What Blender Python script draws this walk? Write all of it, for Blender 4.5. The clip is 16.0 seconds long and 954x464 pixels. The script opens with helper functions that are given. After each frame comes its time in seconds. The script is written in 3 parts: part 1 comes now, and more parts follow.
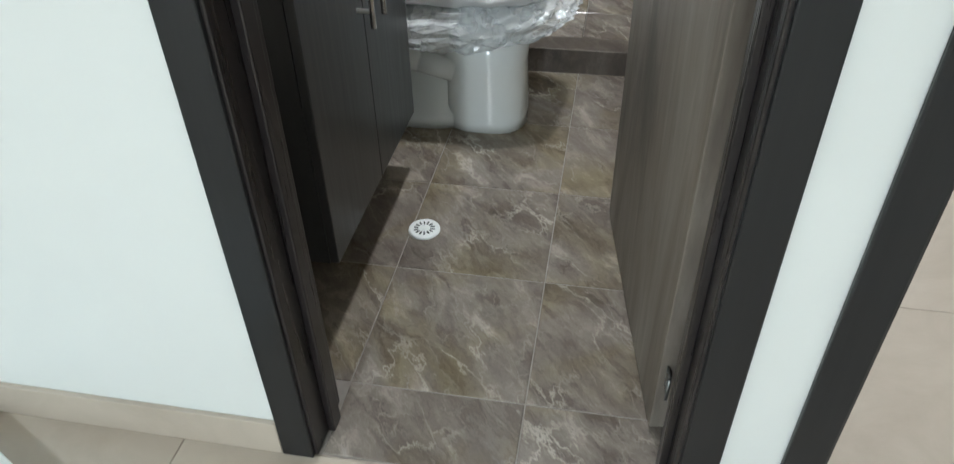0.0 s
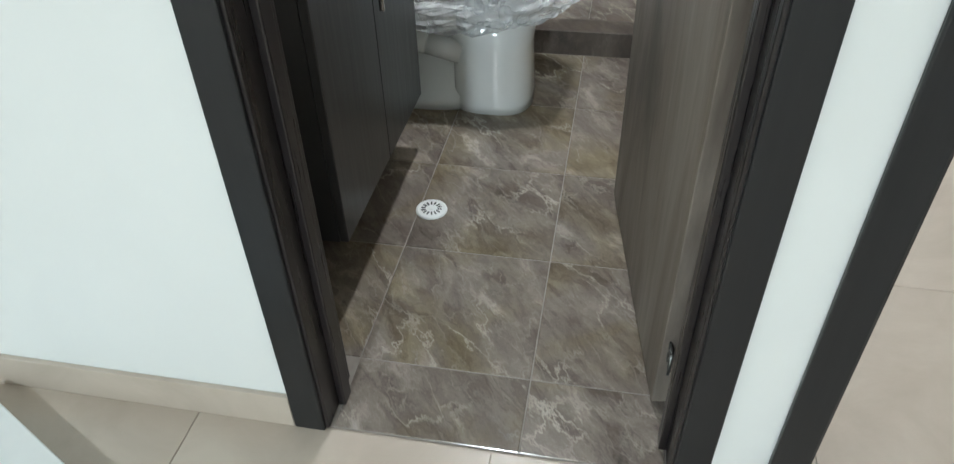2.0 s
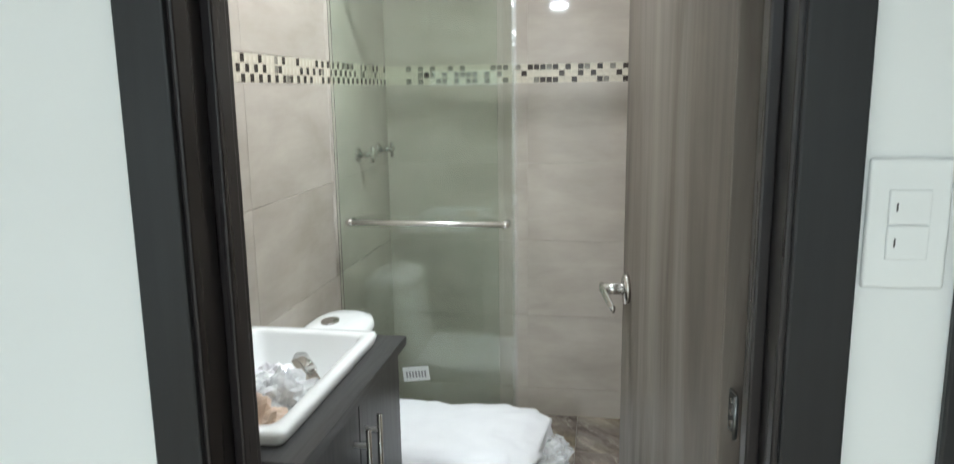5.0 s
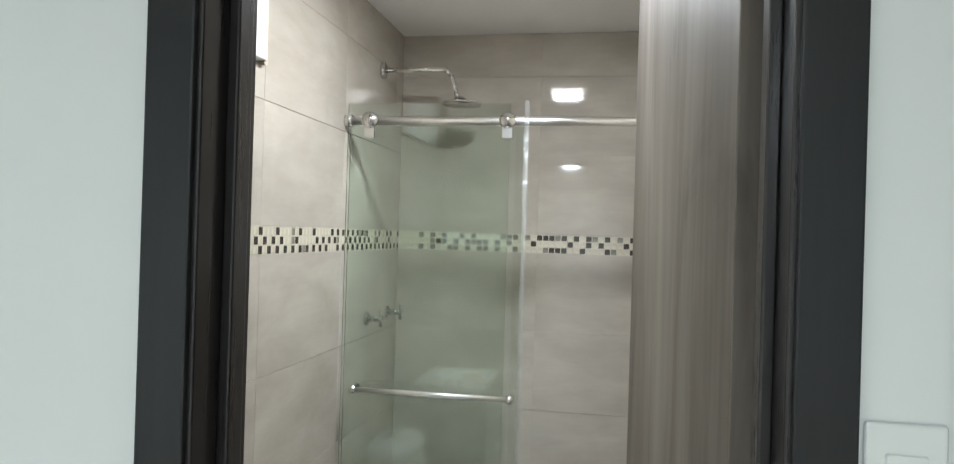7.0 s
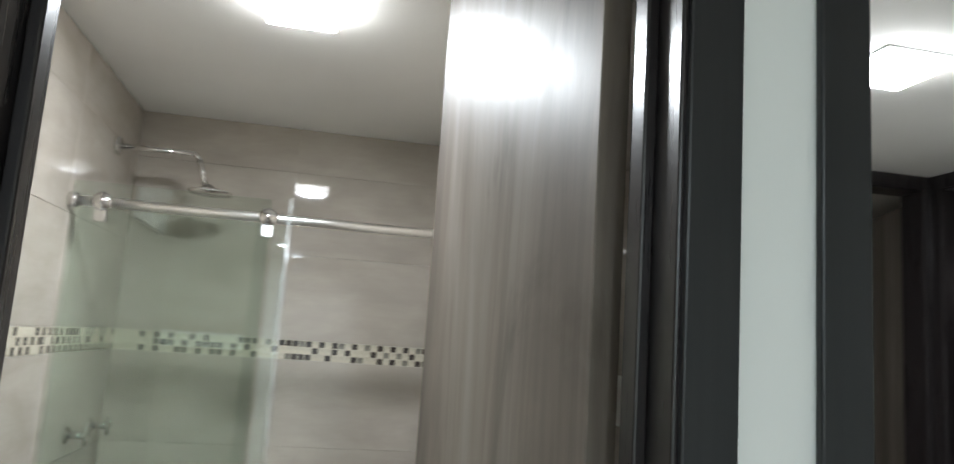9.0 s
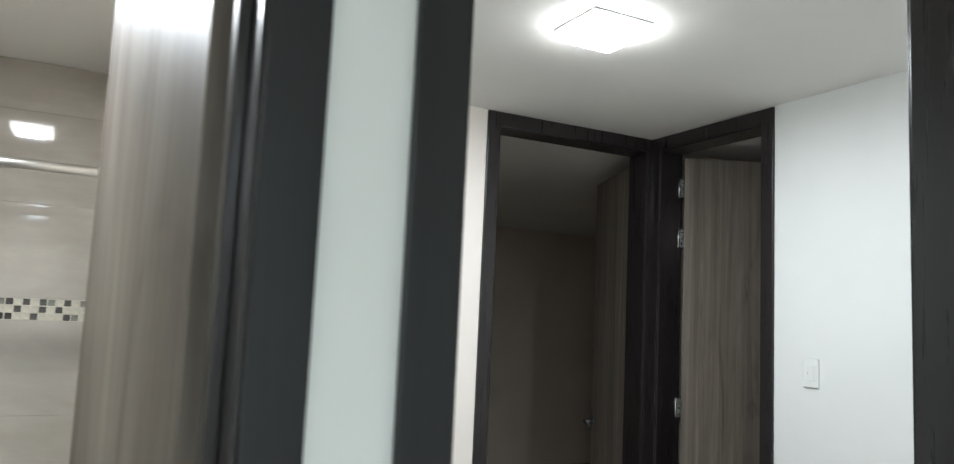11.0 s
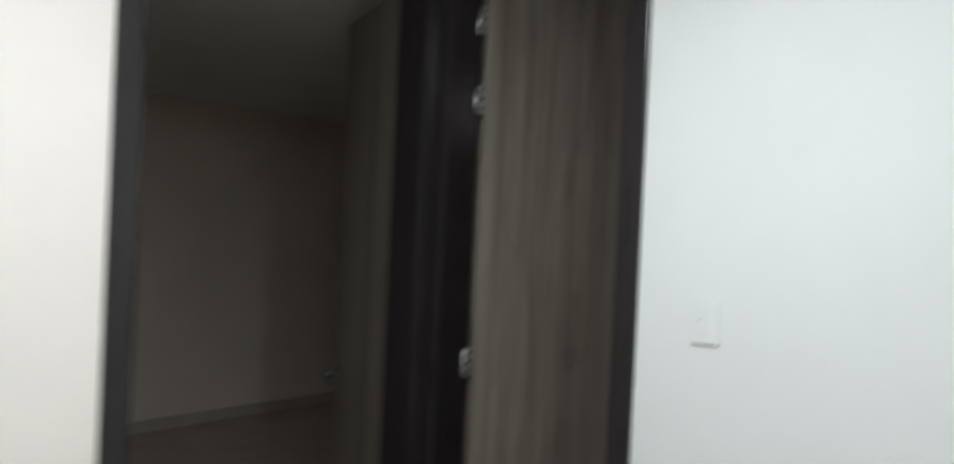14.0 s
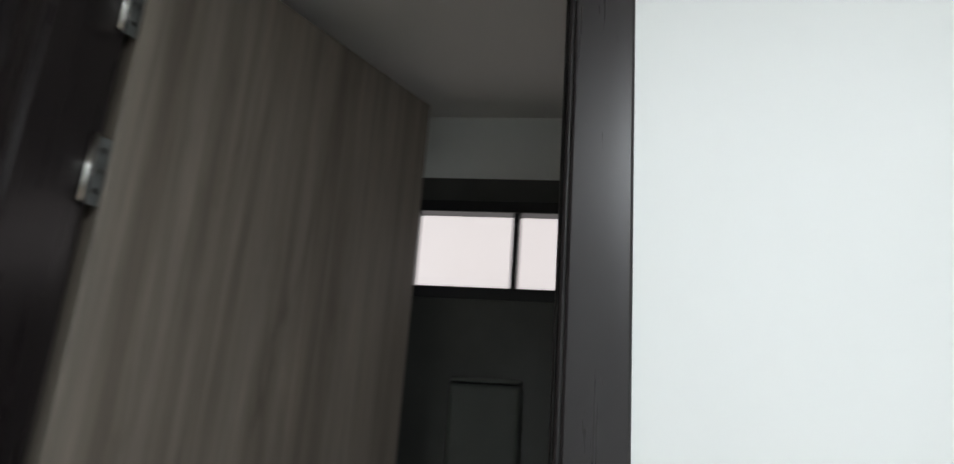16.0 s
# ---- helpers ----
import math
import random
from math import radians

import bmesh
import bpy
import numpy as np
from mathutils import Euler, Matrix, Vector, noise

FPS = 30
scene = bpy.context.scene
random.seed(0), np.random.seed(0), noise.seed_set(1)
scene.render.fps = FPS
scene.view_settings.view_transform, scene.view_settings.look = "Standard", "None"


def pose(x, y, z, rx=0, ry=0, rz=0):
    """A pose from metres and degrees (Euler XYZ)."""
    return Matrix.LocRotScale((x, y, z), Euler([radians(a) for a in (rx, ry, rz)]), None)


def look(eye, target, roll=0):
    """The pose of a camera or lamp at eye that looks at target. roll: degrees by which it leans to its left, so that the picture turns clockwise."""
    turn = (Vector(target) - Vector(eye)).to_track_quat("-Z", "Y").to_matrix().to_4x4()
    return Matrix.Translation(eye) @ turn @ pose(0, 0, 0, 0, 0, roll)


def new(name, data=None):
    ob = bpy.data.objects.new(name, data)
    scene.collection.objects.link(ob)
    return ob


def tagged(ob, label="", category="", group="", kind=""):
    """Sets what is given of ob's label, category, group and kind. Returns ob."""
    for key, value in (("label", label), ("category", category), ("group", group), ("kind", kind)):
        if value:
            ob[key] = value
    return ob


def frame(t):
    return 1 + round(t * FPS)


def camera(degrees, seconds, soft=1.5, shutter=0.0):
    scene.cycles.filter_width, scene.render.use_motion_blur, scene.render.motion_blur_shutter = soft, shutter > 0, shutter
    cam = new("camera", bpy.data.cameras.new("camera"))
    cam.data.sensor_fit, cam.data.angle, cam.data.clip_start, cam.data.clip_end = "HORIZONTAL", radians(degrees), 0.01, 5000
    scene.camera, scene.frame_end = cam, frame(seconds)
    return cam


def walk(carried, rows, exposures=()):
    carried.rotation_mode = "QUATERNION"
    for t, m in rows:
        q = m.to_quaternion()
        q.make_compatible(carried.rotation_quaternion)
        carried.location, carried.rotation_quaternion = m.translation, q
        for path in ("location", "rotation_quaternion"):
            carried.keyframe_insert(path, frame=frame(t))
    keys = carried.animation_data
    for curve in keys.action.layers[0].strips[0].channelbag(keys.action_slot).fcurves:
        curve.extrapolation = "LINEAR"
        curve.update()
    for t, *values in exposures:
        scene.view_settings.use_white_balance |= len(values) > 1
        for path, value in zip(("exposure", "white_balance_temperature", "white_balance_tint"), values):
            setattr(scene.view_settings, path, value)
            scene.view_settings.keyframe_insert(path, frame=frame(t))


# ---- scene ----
cam = camera(65.2, 16.0, soft=1.2, shutter=0.5)
PATH = [
    (0, (0.144, -0.761, 1.179), (-0.157, 0.777, -0.064), -1.4),
    (0.5, (0.144, -0.762, 1.164), (-0.16, 0.728, -0.136), -1.3),
    (1, (0.144, -0.773, 1.168), (-0.151, 0.706, -0.145), -1.2),
    (1.5, (0.139, -0.785, 1.181), (-0.156, 0.707, -0.118), -0.9),
    (2, (0.146, -0.789, 1.191), (-0.164, 0.717, -0.085), -1.7),
    (2.5, (0.137, -0.776, 1.221), (-0.175, 0.811, 0.044), -1.2),
    (3, (0.137, -0.77, 1.271), (-0.188, 0.916, 0.246), -1.1),
    (3.5, (0.133, -0.77, 1.35), (-0.182, 1.032, 0.541), -0.4),
    (4, (0.12, -0.774, 1.411), (-0.182, 1.091, 0.766), -0.2),
    (4.5, (0.125, -0.764, 1.444), (-0.178, 1.15, 0.951), -0.4),
    (5, (0.137, -0.757, 1.471), (-0.191, 1.18, 1.099), -0.8),
    (5.2, (0.148, -0.756, 1.485), (-0.185, 1.191, 1.17), -0.6),
    (7.5, (0.144, -0.773, 1.585), (-0.208, 1.193, 1.681), 2.4),
    (8, (0.114, -0.755, 1.603), (-0.162, 1.215, 1.807), 3.7),
    (8.3, (0.076, -0.725, 1.621), (-0.043, 1.256, 1.869), 4.2),
    (8.6, (0.04, -0.69, 1.63), (0.138, 1.291, 1.89), 4.0),
    (9, (-0.022, -0.678, 1.612), (0.366, 1.263, 1.906), 3.9),
    (9.2, (-0.072, -0.695, 1.605), (0.44, 1.212, 1.92), 4.0),
    (9.5, (-0.1, -0.704, 1.607), (0.57, 1.153, 1.92), 3.7),
    (9.8, (-0.085, -0.712, 1.6), (0.714, 1.095, 1.908), 3.6),
    (10, (-0.059, -0.718, 1.598), (0.813, 1.059, 1.881), 3.3),
    (12.3, (0.56, -0.556, 1.629), (1.422, 1.25, 1.627), 0.9),
    (12.5, (0.602, -0.469, 1.643), (1.466, 1.333, 1.578), 0.0),
    (13, (0.8, -0.247, 1.645), (1.729, 1.523, 1.595), 2.3),
    (13.4, (0.912, 0.024, 1.607), (1.942, 1.735, 1.49), 4.0),
    (13.8, (0.995, 0.288, 1.626), (2.292, 1.809, 1.581), 2.1),
    (14, (1.04, 0.418, 1.615), (2.481, 1.807, 1.597), 2.7),
    (14.1, (1.061, 0.478, 1.612), (2.596, 1.759, 1.666), 3.0),
    (14.5, (1.166, 0.731, 1.628), (2.806, 1.877, 1.623), 0.7),
    (15, (1.44, 0.99, 1.672), (3.138, 2.028, 1.869), 1.3),
    (15.5, (1.664, 1.195, 1.683), (3.467, 1.962, 2.082), 4.7),
    (16, (1.84, 1.372, 1.683), (3.733, 1.65, 2.26), 4.2),
]
EXPOSURES = [(0, 0.16), (2.5, 0.15), (3.5, 0.1), (5, 0.02), (7.5, -0.22), (8.5, -0.3), (10, -0.28), (12.3, 0.05), (13, -0.12), (14, -0.2), (15, -0.18), (16, -0.18)]
walk(cam, [(t, look(eye, target, roll)) for t, eye, target, roll in PATH], EXPOSURES)

# ---- world and lights ----
world = bpy.data.worlds.new("world")
scene.world = world
world.use_nodes = True
wn = world.node_tree.nodes
sky = wn.new("ShaderNodeTexSky")
sky.sky_type = "NISHITA"
sky.sun_disc = False
sky.sun_elevation = radians(35)
sky.sun_rotation = radians(90)
wn["Background"].inputs["Strength"].default_value = 0.1
world.node_tree.links.new(sky.outputs[0], wn["Background"].inputs["Color"])

CEIL = 2.46
BATH_CEIL = 2.42
BATH_LAMP = (-0.14, 1.12)
HALL_LAMP = (1.47, 1.04)
ROOM_LAMP = (-0.4, -3.75)


def lamp(name, x, y, power, size, colour, z=CEIL, drop=0.046):
    data = bpy.data.lights.new(name, "AREA")
    data.shape, data.size, data.energy, data.color = "SQUARE", size, power, colour
    ob = new(name, data)
    ob.matrix_world = pose(x, y, z - drop)
    return ob


lamp("bath_lamp_light", *BATH_LAMP, 22.0, 0.12, (0.91, 0.98, 1.05), BATH_CEIL)
lamp("hall_lamp_light", *HALL_LAMP, 19.0, 0.16, (0.93, 0.99, 1.06))
lamp("room_lamp_light", *ROOM_LAMP, 126.0, 0.16, (0.84, 0.985, 1.08), drop=0.015)


# ---- materials ----
def nodes_of(name):
    m = bpy.data.materials.new(name)
    m.use_nodes = True
    nt = m.node_tree
    return m, nt, nt.nodes["Principled BSDF"]


def put(nt, a, b):
    nt.links.new(a, b)


def coords(nt, scale=(1, 1, 1), jitter=0.0, rot=(0, 0, 0)):
    """World-size object coordinates, shifted from piece to piece by jitter."""
    tc = nt.nodes.new("ShaderNodeTexCoord")
    mp = nt.nodes.new("ShaderNodeMapping")
    mp.inputs["Scale"].default_value = scale
    mp.inputs["Rotation"].default_value = rot
    put(nt, tc.outputs["Object"], mp.inputs["Vector"])
    if jitter:
        info = nt.nodes.new("ShaderNodeObjectInfo")
        mul = nt.nodes.new("ShaderNodeMath")
        mul.operation = "MULTIPLY"
        mul.inputs[1].default_value = jitter
        put(nt, info.outputs["Random"], mul.inputs[0])
        put(nt, mul.outputs[0], mp.inputs["Location"])
    return mp.outputs[0]


def turned(nt, angle, scale, jitter):
    """Object coordinates turned about z first and stretched after, so that streaks run aslant."""
    v = coords(nt, (1, 1, 1), jitter, (0, 0, angle))
    mp = nt.nodes.new("ShaderNodeMapping")
    mp.inputs["Scale"].default_value = scale
    put(nt, v, mp.inputs["Vector"])
    return mp.outputs[0]


def noise_of(nt, vec, scale, detail=4.0, rough=0.55, distortion=0.0):
    n = nt.nodes.new("ShaderNodeTexNoise")
    n.inputs["Scale"].default_value = scale
    n.inputs["Detail"].default_value = detail
    n.inputs["Roughness"].default_value = rough
    n.inputs["Distortion"].default_value = distortion
    put(nt, vec, n.inputs["Vector"])
    return n.outputs["Fac"]


def ramp(nt, fac, stops):
    r = nt.nodes.new("ShaderNodeValToRGB")
    els = r.color_ramp.elements
    els[0].position, els[0].color = stops[0][0], (*stops[0][1], 1)
    els[1].position, els[1].color = stops[-1][0], (*stops[-1][1], 1)
    for p, c in stops[1:-1]:
        e = els.new(p)
        e.color = (*c, 1)
    put(nt, fac, r.inputs["Fac"])
    return r.outputs["Color"]


def mixc(nt, fac, a, b, blend="MIX"):
    m = nt.nodes.new("ShaderNodeMix")
    m.data_type, m.blend_type = "RGBA", blend
    for sock, v in ((m.inputs["Factor"], fac), (m.inputs["A"], a), (m.inputs["B"], b)):
        if isinstance(v, (int, float)):
            sock.default_value = v
        elif isinstance(v, tuple):
            sock.default_value = (*v, 1)
        else:
            put(nt, v, sock)
    return m.outputs["Result"]


def bump(nt, bsdf, fac, strength, distance=0.002):
    b = nt.nodes.new("ShaderNodeBump")
    b.inputs["Strength"].default_value = strength
    b.inputs["Distance"].default_value = distance
    put(nt, fac, b.inputs["Height"])
    put(nt, b.outputs[0], bsdf.inputs["Normal"])


def simple(name, colour, rough=0.5, metal=0.0, vary=0.06, scale=8.0, bumps=0.05, coat=0.0):
    """One colour with soft blotches, fine grain and a little relief."""
    m, nt, b = nodes_of(name)
    v = coords(nt)
    big, fine = noise_of(nt, v, scale), noise_of(nt, v, scale * 22, 2)
    dark = tuple(c * (1 - 2 * vary) for c in colour)
    lite = tuple(min(1, c * (1 + vary)) for c in colour)
    c = ramp(nt, big, [(0.3, dark), (0.7, lite)])
    put(nt, c, b.inputs["Base Color"])
    b.inputs["Roughness"].default_value = rough
    b.inputs["Metallic"].default_value = metal
    b.inputs["Coat Weight"].default_value = coat
    bump(nt, b, fine, bumps)
    return m


def wood(name, dark, mid, light, rough=0.4, contrast=1.0, along="z", spec=0.5, wavy=False, relief=0.12, grain=0.5):
    """Straight-grained veneer, the grain running along one axis."""
    m, nt, b = nodes_of(name)
    sc = {"z": (1, 1, 0.045), "x": (0.045, 1, 1), "y": (1, 0.045, 1)}[along]
    v = coords(nt, sc, 7.0)
    wide = coords(nt, {"z": (1, 1, 0.13), "x": (0.13, 1, 1), "y": (1, 0.13, 1)}[along], 7.0)
    long = coords(nt, {"z": (1, 1, 0.018), "x": (0.018, 1, 1), "y": (1, 0.018, 1)}[along], 7.0)
    broad, fine = noise_of(nt, wide, 9, 6, 0.62, 1.9), noise_of(nt, v, 70, 5, 0.7, 0.5)
    stripes = noise_of(nt, long, 24, 7, 0.68, 0.6)
    if wavy:
        slow = coords(nt, {"z": (1, 1, 0.11), "x": (0.11, 1, 1), "y": (1, 0.11, 1)}[along], 7.0)
        stripes, broad = noise_of(nt, slow, 5.0, 7, 0.6, 1.6), noise_of(nt, coords(nt, (1, 1, 0.26), 7.0), 3.0, 6, 0.6, 2.4)
        fine = noise_of(nt, v, 26, 5, 0.65, 0.8)
    c1 = ramp(nt, stripes, [(0.5 - 0.24 / contrast, dark), (0.5, mid), (0.5 + 0.22 / contrast, light)])
    c2 = ramp(nt, fine, [(0.3, (0.66, 0.66, 0.66)), (0.65, (1.08, 1.08, 1.08))])
    c3 = ramp(nt, broad, [(0.30, (0.58, 0.56, 0.54)), (0.44, (0.96, 0.96, 0.96)), (0.58, (1.03, 1.03, 1.03)), (0.70, (1.22, 1.21, 1.19))])
    c1 = mixc(nt, 0.85 if wavy or grain > 0.4 else 0.35, c1, c3, "MULTIPLY")
    put(nt, mixc(nt, grain, c1, c2, "MULTIPLY"), b.inputs["Base Color"])
    put(nt, ramp(nt, fine, [(0.3, (rough + 0.2 * grain,) * 3), (0.7, (rough - 0.12 * grain,) * 3)]), b.inputs["Roughness"])
    b.inputs["Specular IOR Level"].default_value = spec
    bump(nt, b, fine, relief, 0.001)
    return m


WHITE = simple("white_wall_paint", (0.79, 0.81, 0.79), 0.6, vary=0.015, scale=2.0, bumps=0.12)
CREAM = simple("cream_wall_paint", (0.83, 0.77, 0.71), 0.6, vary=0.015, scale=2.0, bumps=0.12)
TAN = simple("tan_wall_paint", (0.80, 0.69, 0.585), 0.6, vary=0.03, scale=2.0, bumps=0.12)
CEILING_PAINT = simple("ceiling_paint", (0.81, 0.795, 0.765), 0.7, vary=0.02, scale=2.0, bumps=0.1)
# One espresso wood in two tints: bluish and reddish light put into the colour.
DARKWOOD = wood("espresso_frame_wood", (0.0125, 0.0132, 0.0144), (0.0170, 0.0176, 0.0190), (0.0232, 0.0236, 0.0250), 0.34, 0.6, spec=0.36, relief=0.02, grain=0.2)
REDTINTWOOD = wood("espresso_wood_red_tint", (0.0140, 0.0112, 0.0117), (0.0175, 0.0142, 0.0147), (0.0220, 0.0180, 0.0185), 0.28, 0.6, spec=0.5, relief=0.012, grain=0.16)
VANITYWOOD = wood("dark_vanity_laminate", (0.022, 0.0223, 0.022), (0.029, 0.0292, 0.0288), (0.038, 0.0378, 0.0372), 0.34, 0.6, relief=0.05, grain=0.3)
COUNTERWOOD = wood("dark_counter_laminate", (0.027, 0.0275, 0.028), (0.038, 0.0385, 0.039), (0.053, 0.053, 0.053), 0.33, 0.7, along="y")
WAVYWOOD = wood("wavy_grey_brown_door_veneer", (0.112, 0.091, 0.074), (0.180, 0.151, 0.125), (0.262, 0.229, 0.195), 0.46, 1.4, spec=0.30, wavy=True, relief=0.05, grain=0.22)
DOORWOOD = wood("grey_brown_door_veneer", (0.098, 0.081, 0.065), (0.182, 0.155, 0.128), (0.285, 0.252, 0.214), 0.42, 0.95, spec=0.38)
CERAMIC = simple("white_ceramic", (0.84, 0.865, 0.85), 0.09, vary=0.01, bumps=0.0, coat=0.4)
CHROME = simple("brushed_chrome", (0.72, 0.71, 0.69), 0.16, 1.0, vary=0.03, scale=30, bumps=0.02)
SATIN = simple("satin_steel", (0.80, 0.79, 0.76), 0.30, 1.0, vary=0.02, scale=30, bumps=0.02)
DARKSTEEL = simple("dark_hinge_and_grip_steel", (0.24, 0.25, 0.25), 0.48, 1.0, vary=0.12, scale=40)
PLASTIC = simple("white_switch_plastic", (0.80, 0.82, 0.80), 0.3, vary=0.01, bumps=0.01)
BLACKHOLE = simple("dark_slot", (0.02, 0.02, 0.02), 0.7)
GROUT = simple("grey_grout", (0.28, 0.25, 0.22), 0.8, vary=0.1, scale=20)
# window lining colour, also put on unseen surfaces to hold down bounced light
DARKLINING = simple("dark_green_grey_lining", (0.05, 0.052, 0.047), 0.3, vary=0.2, scale=5)
TILE_GROUT = simple("greige_tile_grout", (0.50, 0.455, 0.41), 0.7, vary=0.06, scale=20)
BEIGE_GROUT = simple("beige_grout", (0.52, 0.45, 0.385), 0.8, vary=0.1, scale=20)
CARD = simple("white_box_card", (0.80, 0.82, 0.81), 0.45, vary=0.02, bumps=0.03)
SATINGREY = simple("satin_grey_panel", (0.125, 0.14, 0.13), 0.45, vary=0.06)
INK = simple("grey_print", (0.32, 0.33, 0.33), 0.6)
FOAM = simple("white_foam_wrap", (0.70, 0.715, 0.72), 0.45, vary=0.02, scale=14, bumps=0.15)
PAPER = simple("crumpled_tissue_paper", (0.80, 0.80, 0.82), 0.6, vary=0.05, scale=30, bumps=0.4)
KRAFT = simple("tan_packing_paper", (0.55, 0.42, 0.32), 0.7, vary=0.1, scale=20, bumps=0.4)


def beige_tile():
    m, nt, b = nodes_of("beige_floor_tile")
    v = coords(nt, (1, 1, 1), 9.0)
    c = ramp(nt, noise_of(nt, v, 5, 6, 0.6, 0.6), [(0.3, (0.47, 0.40, 0.33)), (0.7, (0.56, 0.49, 0.41))])
    put(nt, c, b.inputs["Base Color"])
    b.inputs["Roughness"].default_value = 0.2
    return m


def brown_marble(name="brown_marble_tile", low=0.10, high=0.20, tone=1.0):
    m, nt, b = nodes_of(name)
    v = coords(nt, (1, 1, 1), 11.0, (0, 0, 0.6))
    w = turned(nt, 0.9, (0.9, 2.1, 1), 5.0)

    def warped(vec, amount):
        n = nt.nodes.new("ShaderNodeTexNoise")
        n.inputs["Scale"].default_value = 4.5
        n.inputs["Detail"].default_value = 6
        n.inputs["Roughness"].default_value = 0.65
        put(nt, vec, n.inputs["Vector"])
        mad = nt.nodes.new("ShaderNodeVectorMath")
        mad.operation = "MULTIPLY_ADD"
        mad.inputs[1].default_value = (amount,) * 3
        put(nt, n.outputs["Color"], mad.inputs[0])
        put(nt, vec, mad.inputs[2])
        return mad.outputs[0]

    def cracks(vec, scale, width):
        t = nt.nodes.new("ShaderNodeTexVoronoi")
        t.feature = "DISTANCE_TO_EDGE"
        t.inputs["Scale"].default_value = scale
        put(nt, vec, t.inputs["Vector"])
        return ramp(nt, t.outputs["Distance"], [(0.0, (1, 1, 1)), (width * 0.35, (0.55,) * 3), (width, (0, 0, 0))])

    bent = warped(w, 0.34)
    cloud = noise_of(nt, bent, 5.0, 9, 0.66, 0.5)
    base = ramp(nt, cloud, [(0.28, (0.066, 0.052, 0.044)), (0.44, (0.150, 0.124, 0.104)), (0.57, (0.225, 0.192, 0.163)), (0.74, (0.40, 0.355, 0.305))])
    olive = ramp(nt, noise_of(nt, v, 2.6, 4, 0.5, 0.8), [(0.48, (1, 1, 1)), (0.66, (1.0, 0.96, 0.70))])
    base = mixc(nt, 0.85, base, olive, "MULTIPLY")
    patch = ramp(nt, noise_of(nt, v, 5.0, 3), [(0.46, (0, 0, 0)), (0.66, (0.8,) * 3)])
    patch_b = ramp(nt, noise_of(nt, w, 8.0, 3), [(0.47, (0, 0, 0)), (0.66, (0.6,) * 3)])
    c = mixc(nt, mixc(nt, 1.0, cracks(bent, 4.4, 0.036), patch, "MULTIPLY"), base, (0.50, 0.46, 0.39))
    c = mixc(nt, mixc(nt, 1.0, cracks(warped(w, 0.22), 10.0, 0.05), patch_b, "MULTIPLY"), c, (0.34, 0.30, 0.26))
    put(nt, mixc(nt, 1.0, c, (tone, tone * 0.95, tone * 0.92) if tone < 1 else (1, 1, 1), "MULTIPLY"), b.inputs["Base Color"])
    fine = noise_of(nt, v, 160, 4)
    put(nt, ramp(nt, fine, [(0.3, (low,) * 3), (0.7, (high,) * 3)]), b.inputs["Roughness"])
    bump(nt, b, cloud, 0.06, 0.002)
    return m


def wall_tile():
    m, nt, b = nodes_of("greige_wood_look_wall_tile")
    v = coords(nt, (1.5, 0.62, 1), 13.0)
    soft = noise_of(nt, v, 5, 7, 0.55, 0.3)
    fine = noise_of(nt, coords(nt, (2.4, 0.30, 1), 3.0), 30, 4)
    c = ramp(nt, soft, [(0.28, (0.345, 0.306, 0.260)), (0.5, (0.402, 0.358, 0.308)), (0.72, (0.458, 0.412, 0.358))])
    c = mixc(nt, 0.12, c, ramp(nt, fine, [(0.35, (0.82, 0.82, 0.82)), (0.65, (1.05, 1.05, 1.05))]), "MULTIPLY")
    put(nt, c, b.inputs["Base Color"])
    b.inputs["Roughness"].default_value = 0.04
    b.inputs["Specular IOR Level"].default_value = 0.32
    bump(nt, b, soft, 0.02, 0.0003)
    return m


def glass(name, tint, rough=0.0):
    m, nt, b = nodes_of(name)
    b.inputs["Base Color"].default_value = (*tint, 1)
    b.inputs["Transmission Weight"].default_value = 1.0
    b.inputs["Roughness"].default_value = rough
    b.inputs["IOR"].default_value = 1.5
    return m


